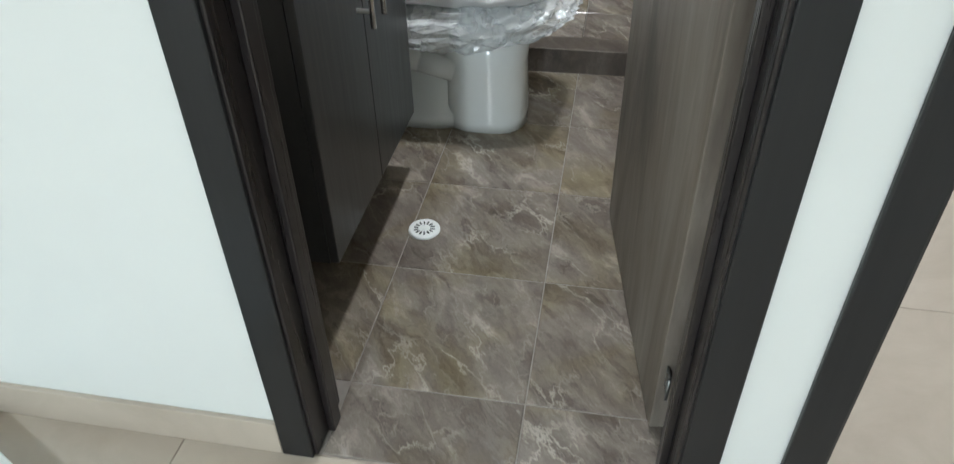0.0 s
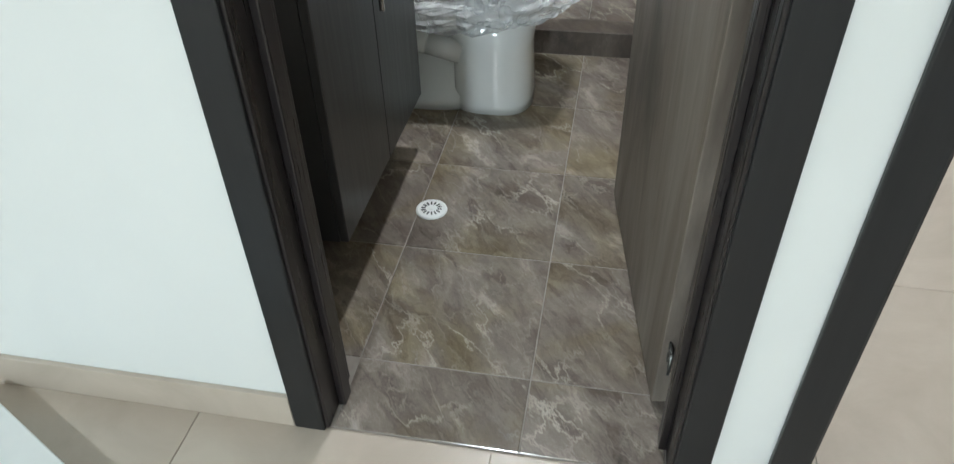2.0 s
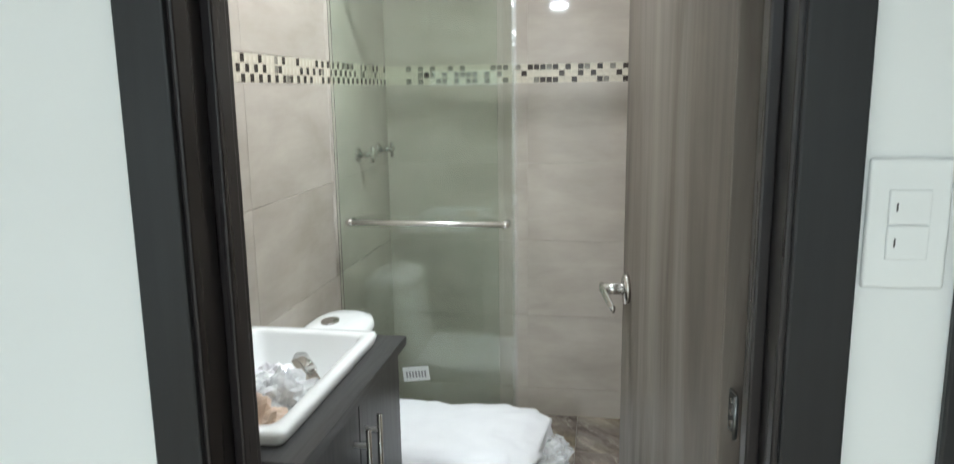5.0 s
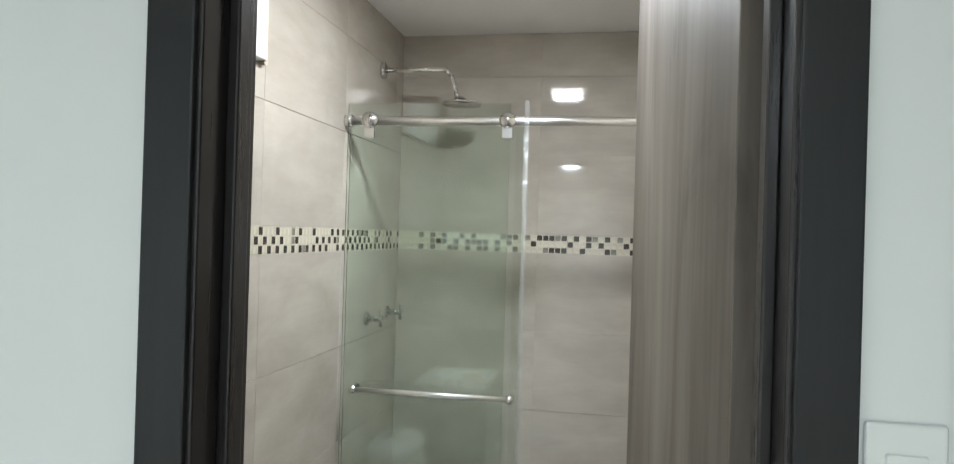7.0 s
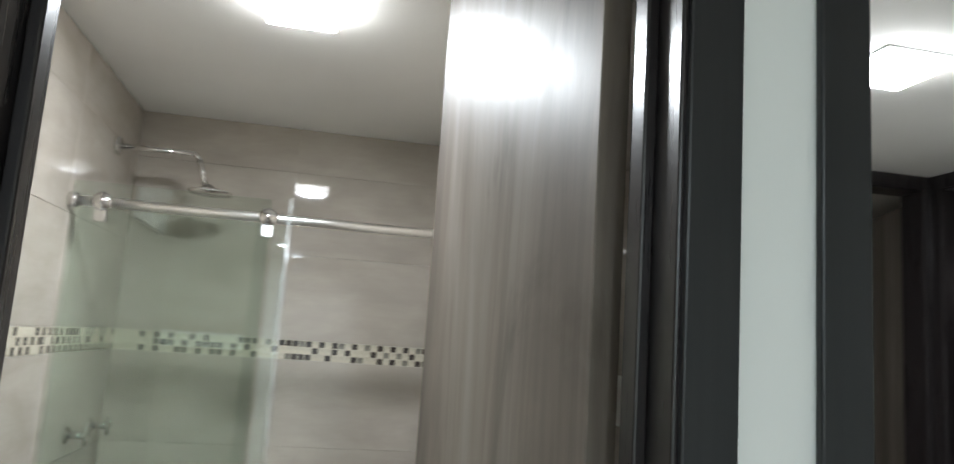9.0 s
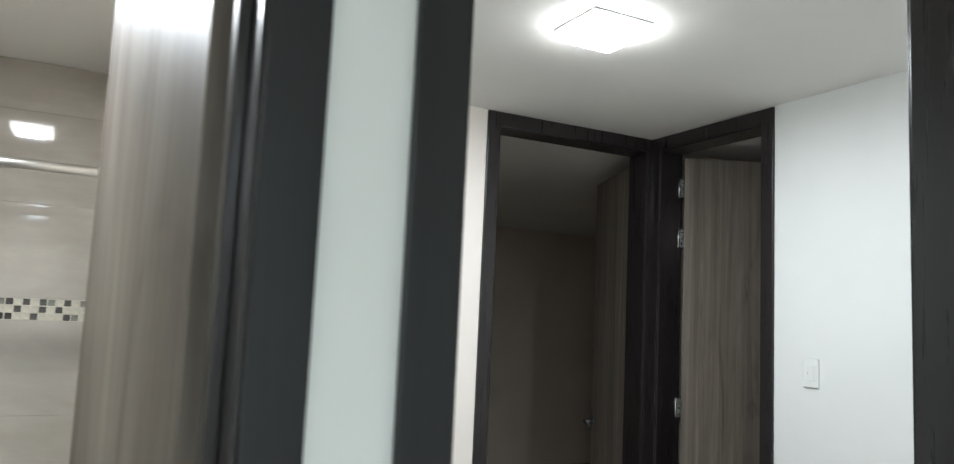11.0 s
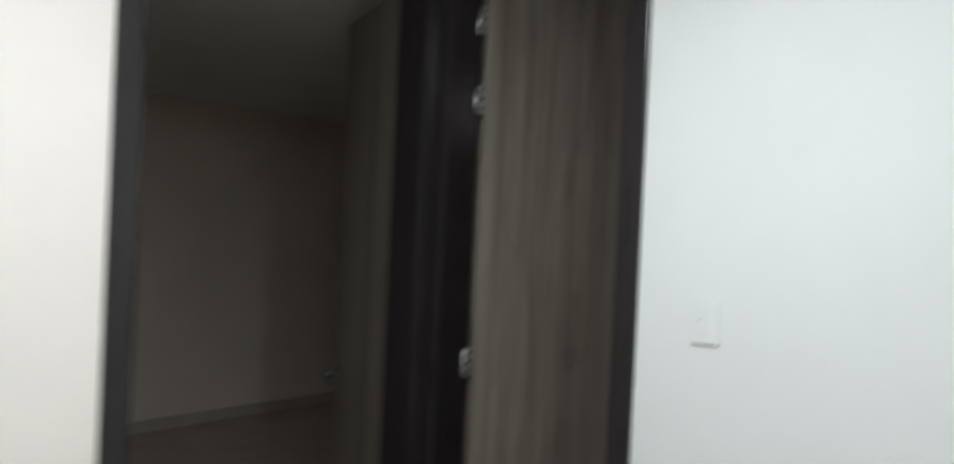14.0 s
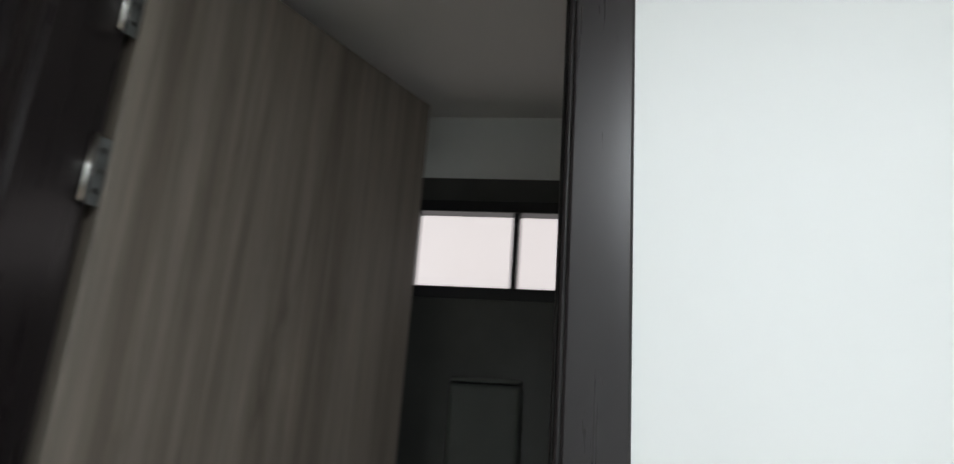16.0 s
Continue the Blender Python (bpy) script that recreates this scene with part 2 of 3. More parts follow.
def film(name, low, high, shine):
    """Thin clear wrapping film: mostly see-through, with glossy creases and a milky haze."""
    m, nt, b = nodes_of(name)
    nt.nodes.remove(b)
    v = coords(nt)
    f = noise_of(nt, v, 15, 3, 0.5, 1.2)
    bp = nt.nodes.new("ShaderNodeBump")
    bp.inputs["Strength"].default_value = 0.5
    bp.inputs["Distance"].default_value = 0.01
    put(nt, f, bp.inputs["Height"])
    clear, gloss, haze = nt.nodes.new("ShaderNodeBsdfTransparent"), nt.nodes.new("ShaderNodeBsdfGlossy"), nt.nodes.new("ShaderNodeBsdfDiffuse")
    clear.inputs["Color"].default_value = (0.97, 0.98, 0.98, 1)
    gloss.inputs["Roughness"].default_value = 0.10
    haze.inputs["Color"].default_value = (0.8, 0.82, 0.82, 1)
    put(nt, bp.outputs[0], gloss.inputs["Normal"])
    a, c = nt.nodes.new("ShaderNodeMixShader"), nt.nodes.new("ShaderNodeMixShader")
    a.inputs["Fac"].default_value = shine
    put(nt, clear.outputs[0], a.inputs[1])
    put(nt, gloss.outputs[0], a.inputs[2])
    put(nt, ramp(nt, f, [(0.4, (low,) * 3), (0.7, (high,) * 3)]), c.inputs["Fac"])
    put(nt, a.outputs[0], c.inputs[1])
    put(nt, haze.outputs[0], c.inputs[2])
    put(nt, c.outputs[0], nt.nodes["Material Output"].inputs["Surface"])
    return m


def glow(name, colour, strength):
    m, nt, b = nodes_of(name)
    b.inputs["Base Color"].default_value = (*colour, 1)
    b.inputs["Emission Color"].default_value = (*colour, 1)
    b.inputs["Emission Strength"].default_value = strength
    return m


BEIGE, MARBLE, WALLTILE = beige_tile(), brown_marble(), wall_tile()
# floor marble multiplied down to 0.42 and roughened, for the kerb
KERBMARBLE = brown_marble("darkened_honed_kerb_marble", 0.42, 0.55, 0.42)
GREENGLASS, FILM = glass("green_shower_glass", (0.857, 0.926, 0.882)), film("clear_plastic_film", 0.24, 0.56, 0.12)
BAG = film("cloudy_plastic_bag", 0.35, 0.75, 0.12)
SEAL = film("clear_plastic_seal", 0.025, 0.06, 0.05)
LAMPGLOW = glow("lamp_diffuser", (0.95, 0.99, 1.0), 45.0)
MOSAIC_DARK = simple("dark_brown_mosaic", (0.045, 0.035, 0.03), 0.12, vary=0.2, scale=30)
MOSAIC_GREY = simple("olive_grey_mosaic", (0.20, 0.185, 0.155), 0.15, vary=0.2, scale=30)
MOSAIC_CREAM = simple("cream_mosaic", (0.53, 0.48, 0.385), 0.2, vary=0.1, scale=30)


# ---- building helpers ----
def thing(name, label="", category="", group="", kind="", at=(0, 0, 0), turn=0.0):
    ob = new(name)
    ob.empty_display_size = 0.05
    ob.matrix_world = pose(*at, 0, 0, turn)
    return tagged(ob, label, category, group, kind)


def part(name, bm, material, parent=None, label="", smooth=False, shadow=True):
    me = bpy.data.meshes.new(name)
    bm.normal_update()
    for f in bm.faces:
        f.smooth = smooth
    bm.to_mesh(me)
    bm.free()
    me.materials.append(material)
    ob = new(name, me)
    ob.parent = parent
    ob.visible_shadow = shadow
    if label:
        tagged(ob, label)
    return ob


def block(x0, x1, y0, y1, z0, z1, r=0.0, seg=2, bm=None):
    """A box from edge to edge, its edges rounded by r."""
    out = bm or bmesh.new()
    made = bmesh.ops.create_cube(out, size=1.0)["verts"]
    for v in made:
        v.co = Vector((x0 + (v.co.x + 0.5) * (x1 - x0), y0 + (v.co.y + 0.5) * (y1 - y0), z0 + (v.co.z + 0.5) * (z1 - z0)))
    if r:
        edges = list({e for v in made for e in v.link_edges})
        bmesh.ops.bevel(out, geom=edges, offset=r, segments=seg, affect="EDGES", profile=0.5)
    return out


def rod(a, b, r, seg=20, r2=None, bm=None):
    """A round bar from a to b."""
    out = bm or bmesh.new()
    a, b = Vector(a), Vector(b)
    m = Matrix.Translation((a + b) / 2) @ (b - a).to_track_quat("Z", "Y").to_matrix().to_4x4()
    bmesh.ops.create_cone(out, cap_ends=True, segments=seg, radius1=r, radius2=r if r2 is None else r2, depth=(b - a).length, matrix=m)
    return out


def pipe(points, r, seg=12, bm=None):
    """A bar along points, with a ball at each bend."""
    out = bm or bmesh.new()
    for a, b in zip(points, points[1:]):
        rod(a, b, r, seg, bm=out)
    for p in points[1:-1]:
        bmesh.ops.create_uvsphere(out, u_segments=seg, v_segments=8, radius=r, matrix=Matrix.Translation(p))
    return out


def loft(rings, cap=True):
    """Skin over closed rings of equal length."""
    out = bmesh.new()
    rows = [[out.verts.new(p) for p in ring] for ring in rings]
    n = len(rows[0])
    for a, b in zip(rows, rows[1:]):
        for i in range(n):
            out.faces.new((a[i], a[(i + 1) % n], b[(i + 1) % n], b[i]))
    if cap is True:
        out.faces.new(rows[0][::-1])
    if cap:
        out.faces.new(rows[-1])
    return out


def oval(cx, cy, z, rx, ry, power=2.0, n=40, back=None):
    """A ring; power above 2 squares it, back flattens its -x side at that reach."""
    ring = []
    for i in range(n):
        a = 2 * math.pi * i / n
        c, s = math.cos(a), math.sin(a)
        x = math.copysign(abs(c) ** (2 / power), c) * rx
        y = math.copysign(abs(s) ** (2 / power), s) * ry
        if back is not None and x < 0:
            x = x / rx * back
            y = math.copysign(abs(s) ** (2 / max(power, 3.5)), s) * ry
        ring.append(Vector((cx + x, cy + y, z)))
    return ring


def wall_with_holes(name, axis, face, thick, lo, hi, z0, z1, holes, material, kind="structure", label=""):
    """A wall along x or y from lo to hi, its holes given as (from, to, bottom, top)."""
    out = bmesh.new()
    cuts = sorted({lo, hi, *[h[0] for h in holes], *[h[1] for h in holes]})
    for a, b in zip(cuts, cuts[1:]):
        spans, mid = [(z0, z1)], (a + b) / 2
        for h in holes:
            if h[0] < mid < h[1]:
                spans = [s for p, q in spans for s in ((p, min(q, h[2])), (max(p, h[3]), q)) if s[1] - s[0] > 1e-4]
        for p, q in spans:
            if axis == "x":
                block(a, b, face, face + thick, p, q, bm=out)
            else:
                block(face, face + thick, a, b, p, q, bm=out)
    bmesh.ops.remove_doubles(out, verts=out.verts, dist=1e-5)
    return tagged(part(name, out, material), label or "smooth white painted plaster wall", "wall", kind=kind)


# ---- shell ----
BX0, BX1, BY1 = -0.77, 0.45, 2.35
HX0, HX1, HY1 = 0.55, 2.52, 2.05
TH = 0.12
DOOR_TOP = 2.395

wall_south = wall_with_holes("wall_south", "x", 0.0, TH, -2.3, 2.64, 0, CEIL,
                             [(-0.34, 0.34, 0, 2.415), (0.51, 1.53, 0, 2.415)], WHITE)
wall_bath_west = tagged(part("wall_bath_west", block(BX0 - TH, BX0 - 0.0045, TH, BY1 + TH, 0, CEIL), TILE_GROUT),
                        "bathroom wall clad in large greige tiles with a mosaic band", "wall", kind="structure")
wall_bath_north = tagged(part("wall_bath_north", block(BX0 - 0.0045, BX1, BY1 + 0.0045, BY1 + TH, 0, CEIL), TILE_GROUT),
                         "shower wall clad in large greige tiles with a mosaic band", "wall", kind="structure")
wall_bath_east = tagged(part("wall_bath_east", block(BX1, HX0, TH, BY1 + TH, 0, CEIL), WHITE),
                        "smooth white painted wall between bathroom and hall", "wall", kind="structure")
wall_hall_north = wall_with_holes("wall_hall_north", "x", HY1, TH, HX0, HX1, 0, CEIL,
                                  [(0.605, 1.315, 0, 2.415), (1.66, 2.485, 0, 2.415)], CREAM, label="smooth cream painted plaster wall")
wall_hall_east = wall_with_holes("wall_hall_east", "y", HX1, TH, TH, HY1 + TH, 0, CEIL,
                                 [(1.365, 2.01, 0, 2.415)], WHITE)
wall_room_west = tagged(part("wall_room_west", block(-2.3 - TH, -2.3, -5.4, TH, 0, CEIL), WHITE), "smooth white painted plaster wall", "wall", kind="structure")
wall_room_east = tagged(part("wall_room_east", block(2.64, 2.64 + TH, -5.4, 0.0, 0, CEIL), WHITE), "smooth white painted plaster wall", "wall", kind="structure")
wall_room_south = tagged(part("wall_room_south", block(-2.3 - TH, 2.64 + TH, -5.4 - TH, -5.4, 0, CEIL), WHITE), "smooth white painted plaster wall", "wall", kind="structure")
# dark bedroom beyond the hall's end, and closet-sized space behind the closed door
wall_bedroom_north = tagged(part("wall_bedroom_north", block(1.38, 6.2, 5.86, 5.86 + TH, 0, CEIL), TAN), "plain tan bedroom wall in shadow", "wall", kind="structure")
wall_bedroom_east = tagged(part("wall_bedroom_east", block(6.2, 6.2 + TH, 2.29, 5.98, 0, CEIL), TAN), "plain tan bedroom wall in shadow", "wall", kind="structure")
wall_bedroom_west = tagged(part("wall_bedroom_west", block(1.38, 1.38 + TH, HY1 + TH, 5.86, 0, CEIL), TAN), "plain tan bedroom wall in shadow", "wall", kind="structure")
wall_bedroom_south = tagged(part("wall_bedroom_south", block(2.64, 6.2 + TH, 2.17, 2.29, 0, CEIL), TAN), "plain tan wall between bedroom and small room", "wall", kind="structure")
# small room behind the side door
SX1 = 3.45
wall_small_east = wall_with_holes("wall_small_east", "y", SX1, TH, 0.2, 2.17, 0, CEIL, [(0.95, 1.775, 2.015, 2.245)], WHITE, label="plain wall with a high strip window")
# out of view; coloured dark only to weaken bounce inside the small room
wall_small_south = tagged(part("wall_small_south", block(2.64, SX1 + TH, 0.08, 0.2, 0, CEIL), DARKLINING), "unseen small-room wall, kept dark to cut bounced light", "wall", kind="structure")

ceiling = tagged(part("ceiling", block(-2.5, 6.4, -5.6, 6.1, CEIL, CEIL + 0.15), CEILING_PAINT), "flat matt white ceiling", "ceiling", kind="structure")
ceiling_bath = tagged(part("ceiling_bath", block(BX0, BX1, TH, BY1, BATH_CEIL, CEIL - 0.001), CEILING_PAINT), "smooth white bathroom ceiling", "ceiling", kind="structure")
floor = tagged(part("floor", block(-2.5, 6.4, -5.6, 6.1, -0.15, -0.0035), BEIGE_GROUT), "beige tiled floor with thin joints", "floor", kind="structure")
# added dark sheet, never in view, so the floor throws back less light
floor_small = tagged(part("floor_small", block(HX1 + 0.06, SX1 - 0.0095, 0.2, 2.17, 0.001, 0.005), DARKLINING), "unseen dark sheet added on the small-room floor to cut bounced light", "floor", kind="structure")
floor_bath = tagged(part("floor_bath", block(BX0, BX1, 0.001, BY1, -0.0033, -0.0016), GROUT), "brown marble-look tiled bathroom floor", "floor", kind="structure")


# ---- door casings and jambs ----
def casing(name, axis, lo, hi, face, into, near=True, far=True, slim=0.0, face_wood=DARKWOOD, label="dark espresso wooden door casing"):
    """Casing of an opening; lo and hi are the outer edges, face the wall's near plane, into the depth through the wall."""
    ob = thing(name, label, "door frame", "door frames", "structure")
    w, p, top = 0.06, 0.012, CEIL - 0.004

    def bar(nm, a0, a1, d0, d1, z0, z1, r=0.003):
        bm = block(a0, a1, d0, d1, z0, z1, r) if axis == "x" else block(d0, d1, a0, a1, z0, z1, r)
        part(nm, bm, face_wood if "casing" in nm else REDTINTWOOD, ob)

    s = 1 if into > 0 else -1
    faces = ([(face - s * p, face)] if near else []) + ([(face + into, face + into + s * p)] if far else [])
    for d in faces:
        d0, d1 = min(d), max(d)
        bar("casing", lo, lo + w, d0, d1, 0, top)
        bar("casing", hi - w + slim, hi, d0, d1, 0, top)
        bar("head_casing", lo + w, hi - w + slim, d0, d1, top - w, top)
    d0, d1 = sorted((face - s * 0.004, face + into + s * 0.004))
    bar("jamb", lo + w - 0.02, lo + w + 0.006, d0, d1, 0, DOOR_TOP + 0.02)
    bar("jamb", hi - w - 0.006 + slim, hi - w + 0.02 + slim, d0, d1, 0, DOOR_TOP + 0.02)
    bar("head_jamb", lo + w + 0.006, hi - w - 0.006 + slim, d0, d1, DOOR_TOP - 0.004, DOOR_TOP + 0.02)
    return ob, bar


bath_frame, bar = casing("bath_door_frame", "x", -0.38, 0.38, 0.0, TH)
for a, b in ((-0.315, -0.300), (0.300, 0.315)):
    bar("door_stop", a, b, 0.052, 0.088, 0, DOOR_TOP - 0.004)
part("strike_plate", block(-0.3145, -0.3125, 0.078, 0.102, 1.03, 1.10, 0.0008), DARKSTEEL, bath_frame, "steel strike plate")
casing("room_door_frame", "x", 0.470, 1.557, 0.0, TH)
# hall frames take the reddened copy, carrying the light's cast there
casing("closed_door_frame", "x", 0.567, 1.355, HY1, TH, face_wood=REDTINTWOOD)
bed_frame, bar = casing("bedroom_door_frame", "x", 1.622, 2.515, HY1, TH, slim=0.032, face_wood=REDTINTWOOD)
bar("door_stop", 1.688, 1.700, HY1 + 0.03, HY1 + 0.07, 0, DOOR_TOP - 0.004)
side_frame, bar = casing("side_door_frame", "y", 1.325, 2.045, HX1, TH, face_wood=REDTINTWOOD)
bar("door_stop", 1.391, 1.396, HX1 + 0.03, HX1 + 0.07, 0, DOOR_TOP - 0.004)


# ---- doors ----
def lever(parent, x, z, y, side, toward, metal=CHROME):
    """Lever handle on a leaf's face: side is the face's outward y direction, toward the lever's x direction."""
    h = part("door_handle", rod((x, y, z), (x, y + side * 0.009, z), 0.031, 28), metal, parent, "satin chrome lever handle", True)
    part("neck", rod((x, y + side * 0.008, z), (x, y + side * 0.052, z), 0.0115, 18), metal, h, smooth=True)
    rings = []
    for i in range(9):
        u = i / 8
        cx, w, t = x + toward * (-0.012 + 0.098 * u), 0.0115 - 0.003 * u, 0.0065 - 0.0025 * u
        cy, cz = y + side * (0.052 - 0.008 * u * u), z - 0.006 * math.sin(u * 1.6) - 0.012 * u * u
        rings.append([Vector((cx, cy + t * math.cos(k * math.pi / 6), cz + w * math.sin(k * math.pi / 6))) for k in range(12)])
    part("lever", loft(rings), metal, h, smooth=True)
    return h


def hinge(parent, z, y, x0, x1, h, metal):
    ob = part("hinge", block(x0, x1, y - 0.0015, y + 0.0015, z - h, z + h, 0.001), DARKSTEEL, parent, "steel butt hinge")
    part("knuckle", rod((x0 - 0.006, y + math.copysign(0.003, y), z - h), (x0 - 0.006, y + math.copysign(0.003, y), z + h), 0.006 if metal is CHROME else 0.003, 12), metal, ob, smooth=True)
    if x1 - x0 > 0.017:
        for k in (-0.6, 0.0, 0.6):
            part("screw", rod(((x0 + x1) / 2, y - 0.003, z + k * h), ((x0 + x1) / 2, y + 0.003, z + k * h), 0.0042, 10), CHROME, ob)


def leaf(name, width, label, at, turn, handle_z, hinges, flip=1, height=2.375, group="doors", plate=(-0.018, 0.0, 0.045), metal=CHROME, edge=0.021, grip=CHROME, veneer=DOORWOOD):
    """A flush veneered leaf; its hinge edge is the local z axis and it runs along +x."""
    ob = thing(name, label, "door", group, "structure", at, turn)
    part("door_leaf", block(0.004, width, -0.02, 0.02, 0.012, height, 0.002), veneer, ob)
    lever(ob, width - 0.058, handle_z, -0.02, -1, -1, grip)
    lever(ob, width - 0.058, handle_z, 0.02, 1, -1, grip)
    part("latch_plate", block(width - 0.001, width + 0.002, -0.011, 0.011, handle_z - 0.028, handle_z + 0.028, 0.001), CHROME, ob)
    for z in hinges:
        hinge(ob, z, edge * flip, *plate, metal)
    return ob


bath_turn = math.degrees(math.atan2(0.66, -0.10))
leaf("door_1", 0.675, "grey-brown wood-grain bathroom door standing open", (0.306, 0.150, 0), bath_turn, 1.067, (0.16, 1.08, 2.15), 1, plate=(-0.024, 0.002, 0.026), metal=DARKSTEEL, edge=0.008, veneer=WAVYWOOD)
leaf("door_2", 0.668, "grey-brown wood-grain flush door, closed", (1.287, HY1 + 0.055, 0), 180, 1.215, (), 1)
# grips of doors 3 and 4 in darker metal: dimness put into their colour
leaf("door_3", 0.66, "grey-brown wood-grain bedroom door standing open in shadow", (2.575, HY1 + 0.160, 0), math.degrees(math.atan2(0.6, 0.215)), 1.02, (0.2, 1.2), -1, grip=DARKSTEEL)
leaf("door_4", 0.635, "grey-brown wood-grain door standing open with steel hinges", (2.655, 1.985, 0), -25.8, 1.205, (0.25, 1.205, 1.99, 2.226), -1, grip=DARKSTEEL)

# ---- bathroom: shower ----
shower_base = tagged(part("floor_shower", block(BX0, BX1, 1.725, BY1, -0.002, 0.052), GROUT), "brown tiled shower floor", "floor", kind="structure")
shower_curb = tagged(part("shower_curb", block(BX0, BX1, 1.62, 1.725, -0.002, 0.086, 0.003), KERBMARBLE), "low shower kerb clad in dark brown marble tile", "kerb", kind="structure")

screen = thing("shower_screen", "frameless greenish glass sliding shower screen with a steel rail", "shower screen", at=(0, 0, 0))
part("fixed_glass", block(BX0 + 0.004, -0.202, 1.676, 1.684, 0.088, 2.008, 0.001), GREENGLASS, screen, "fixed pane of green-tinted glass", shadow=False)
slide = part("sliding_glass", block(-0.745, -0.144, 1.644, 1.652, 0.10, 1.925, 0.001), GREENGLASS, screen, "sliding pane of green-tinted glass", shadow=False)
part("edge_seal", block(-0.151, -0.134, 1.6365, 1.6435, 0.10, 2.011, 0.001), SEAL, screen, "clear plastic edge strip", shadow=False)
part("rail", rod((BX0 + 0.002, 1.662, 1.946), (BX1 - 0.002, 1.662, 1.946), 0.0145, 20), SATIN, screen, "round polished steel rail", True)
part("rail_socket", rod((BX0 + 0.001, 1.662, 1.946), (BX0 + 0.024, 1.662, 1.946), 0.022, 24), CHROME, screen, smooth=True)
for x in (-0.675, -0.205):
    wheel = part("roller", rod((x, 1.630, 1.946), (x, 1.645, 1.946), 0.027, 28), CHROME, screen, "steel roller", True)
    part("roller_hub", rod((x, 1.622, 1.946), (x, 1.632, 1.946), 0.012, 20), CHROME, wheel, smooth=True)
    part("glass_clamp", block(x - 0.018, x + 0.018, 1.636, 1.644, 1.885, 1.935, 0.003), CHROME, wheel)
towel = part("towel_bar", rod((-0.695, 1.598, 1.043), (-0.168, 1.598, 1.043), 0.0085, 16), SATIN, slide, "satin steel towel bar", True)
for x in (-0.695, -0.168):
    part("bar_end", rod((x, 1.590, 1.043), (x, 1.643, 1.043), 0.012, 20), CHROME, towel, smooth=True)
sticker = thing("glass_sticker", "small white printed sticker on the shower glass", "sticker", at=(-0.492, 1.6425, 0.502))
sticker.rotation_euler.y = radians(-7)
part("label_sheet", block(-0.047, 0.047, -0.0006, 0.0006, -0.026, 0.026), CARD, sticker)
for k in range(7):
    part("print_bar", block(-0.036 + 0.011 * k, -0.030 + 0.011 * k, -0.0014, -0.0006, -0.014, 0.010), INK, sticker)

shower_head = thing("overhead_shower", "chrome overhead shower on a bent wall arm", "shower", at=(BX0, 2.05, 2.205))
part("escutcheon", rod((0, 0, 0), (0.012, 0, 0), 0.032, 28), CHROME, shower_head, smooth=True)
part("arm", pipe([(0.0, 0, 0), (0.255, 0, 0.0), (0.278, 0, -0.02), (0.305, 0, -0.105)], 0.0095), CHROME, shower_head, smooth=True)
part("rose", loft([oval(0.315, 0, -0.105, 0.014, 0.014, n=28), oval(0.318, 0, -0.120, 0.03, 0.03, n=28), oval(0.325, 0, -0.130, 0.075, 0.075, n=28), oval(0.326, 0, -0.138, 0.075, 0.075, n=28)]), CHROME, shower_head, smooth=True)


def tap(y):
    ob = thing("shower_tap", "chrome cross-handled shower tap on the tiled wall", "tap", "shower taps", at=(BX0, y, 1.24))
    part("flange", rod((0, 0, 0), (0.008, 0, 0), 0.026, 24), CHROME, ob, smooth=True)
    part("stem", rod((0.006, 0, 0), (0.06, 0, 0), 0.011, 18), CHROME, ob, smooth=True)
    knob = part("cross_handle", rod((0.06, 0, -0.03), (0.06, 0, 0.03), 0.007, 14), CHROME, ob, smooth=True)
    part("cross_arm", rod((0.06, -0.03, 0), (0.06, 0.03, 0), 0.007, 14), CHROME, knob, smooth=True)


tap(1.94)
tap(2.20)

# ---- bathroom: framed panel high on the wall ----
panel = thing("wall_panel", "white framed panel high on the tiled wall", "panel", at=(BX0, 0.75, 2.0))
part("panel_board", block(0.001, 0.028, -0.32, 0.262, 0.0, 0.40, 0.003), PLASTIC, panel)
part("gasket", block(0.001, 0.020, 0.2625, 0.272, 0.0, 0.40, 0.001), BLACKHOLE, panel)
part("edge_trim", block(0.001, 0.016, 0.2725, 0.29, -0.006, 0.40, 0.002), KRAFT, panel)

# ---- bathroom: vanity ----
VY0, VY1, VX = 0.335, 0.975, -0.362
vanity = thing("vanity_cabinet", "dark wood-laminate wall-hung vanity cabinet with two doors", "cabinet", at=(-0.566, 0.655, 0))
vanity.matrix_world = pose(0, 0, 0)


def rect(x0, x1, y0, y1, z):
    return [Vector((x0, y0, z)), Vector((x1, y0, z)), Vector((x1, y1, z)), Vector((x0, y1, z))]


wide, inner = (BX0 + 0.002, VX - 0.02, VY0, VY1), (BX0 + 0.02, VX - 0.038, VY0 + 0.018, VY1 - 0.018)
carcass = loft([rect(*wide, 0.172), rect(*wide, 0.84), rect(*inner, 0.84), rect(*inner, 0.735)])
part("body", carcass, VANITYWOOD, vanity)
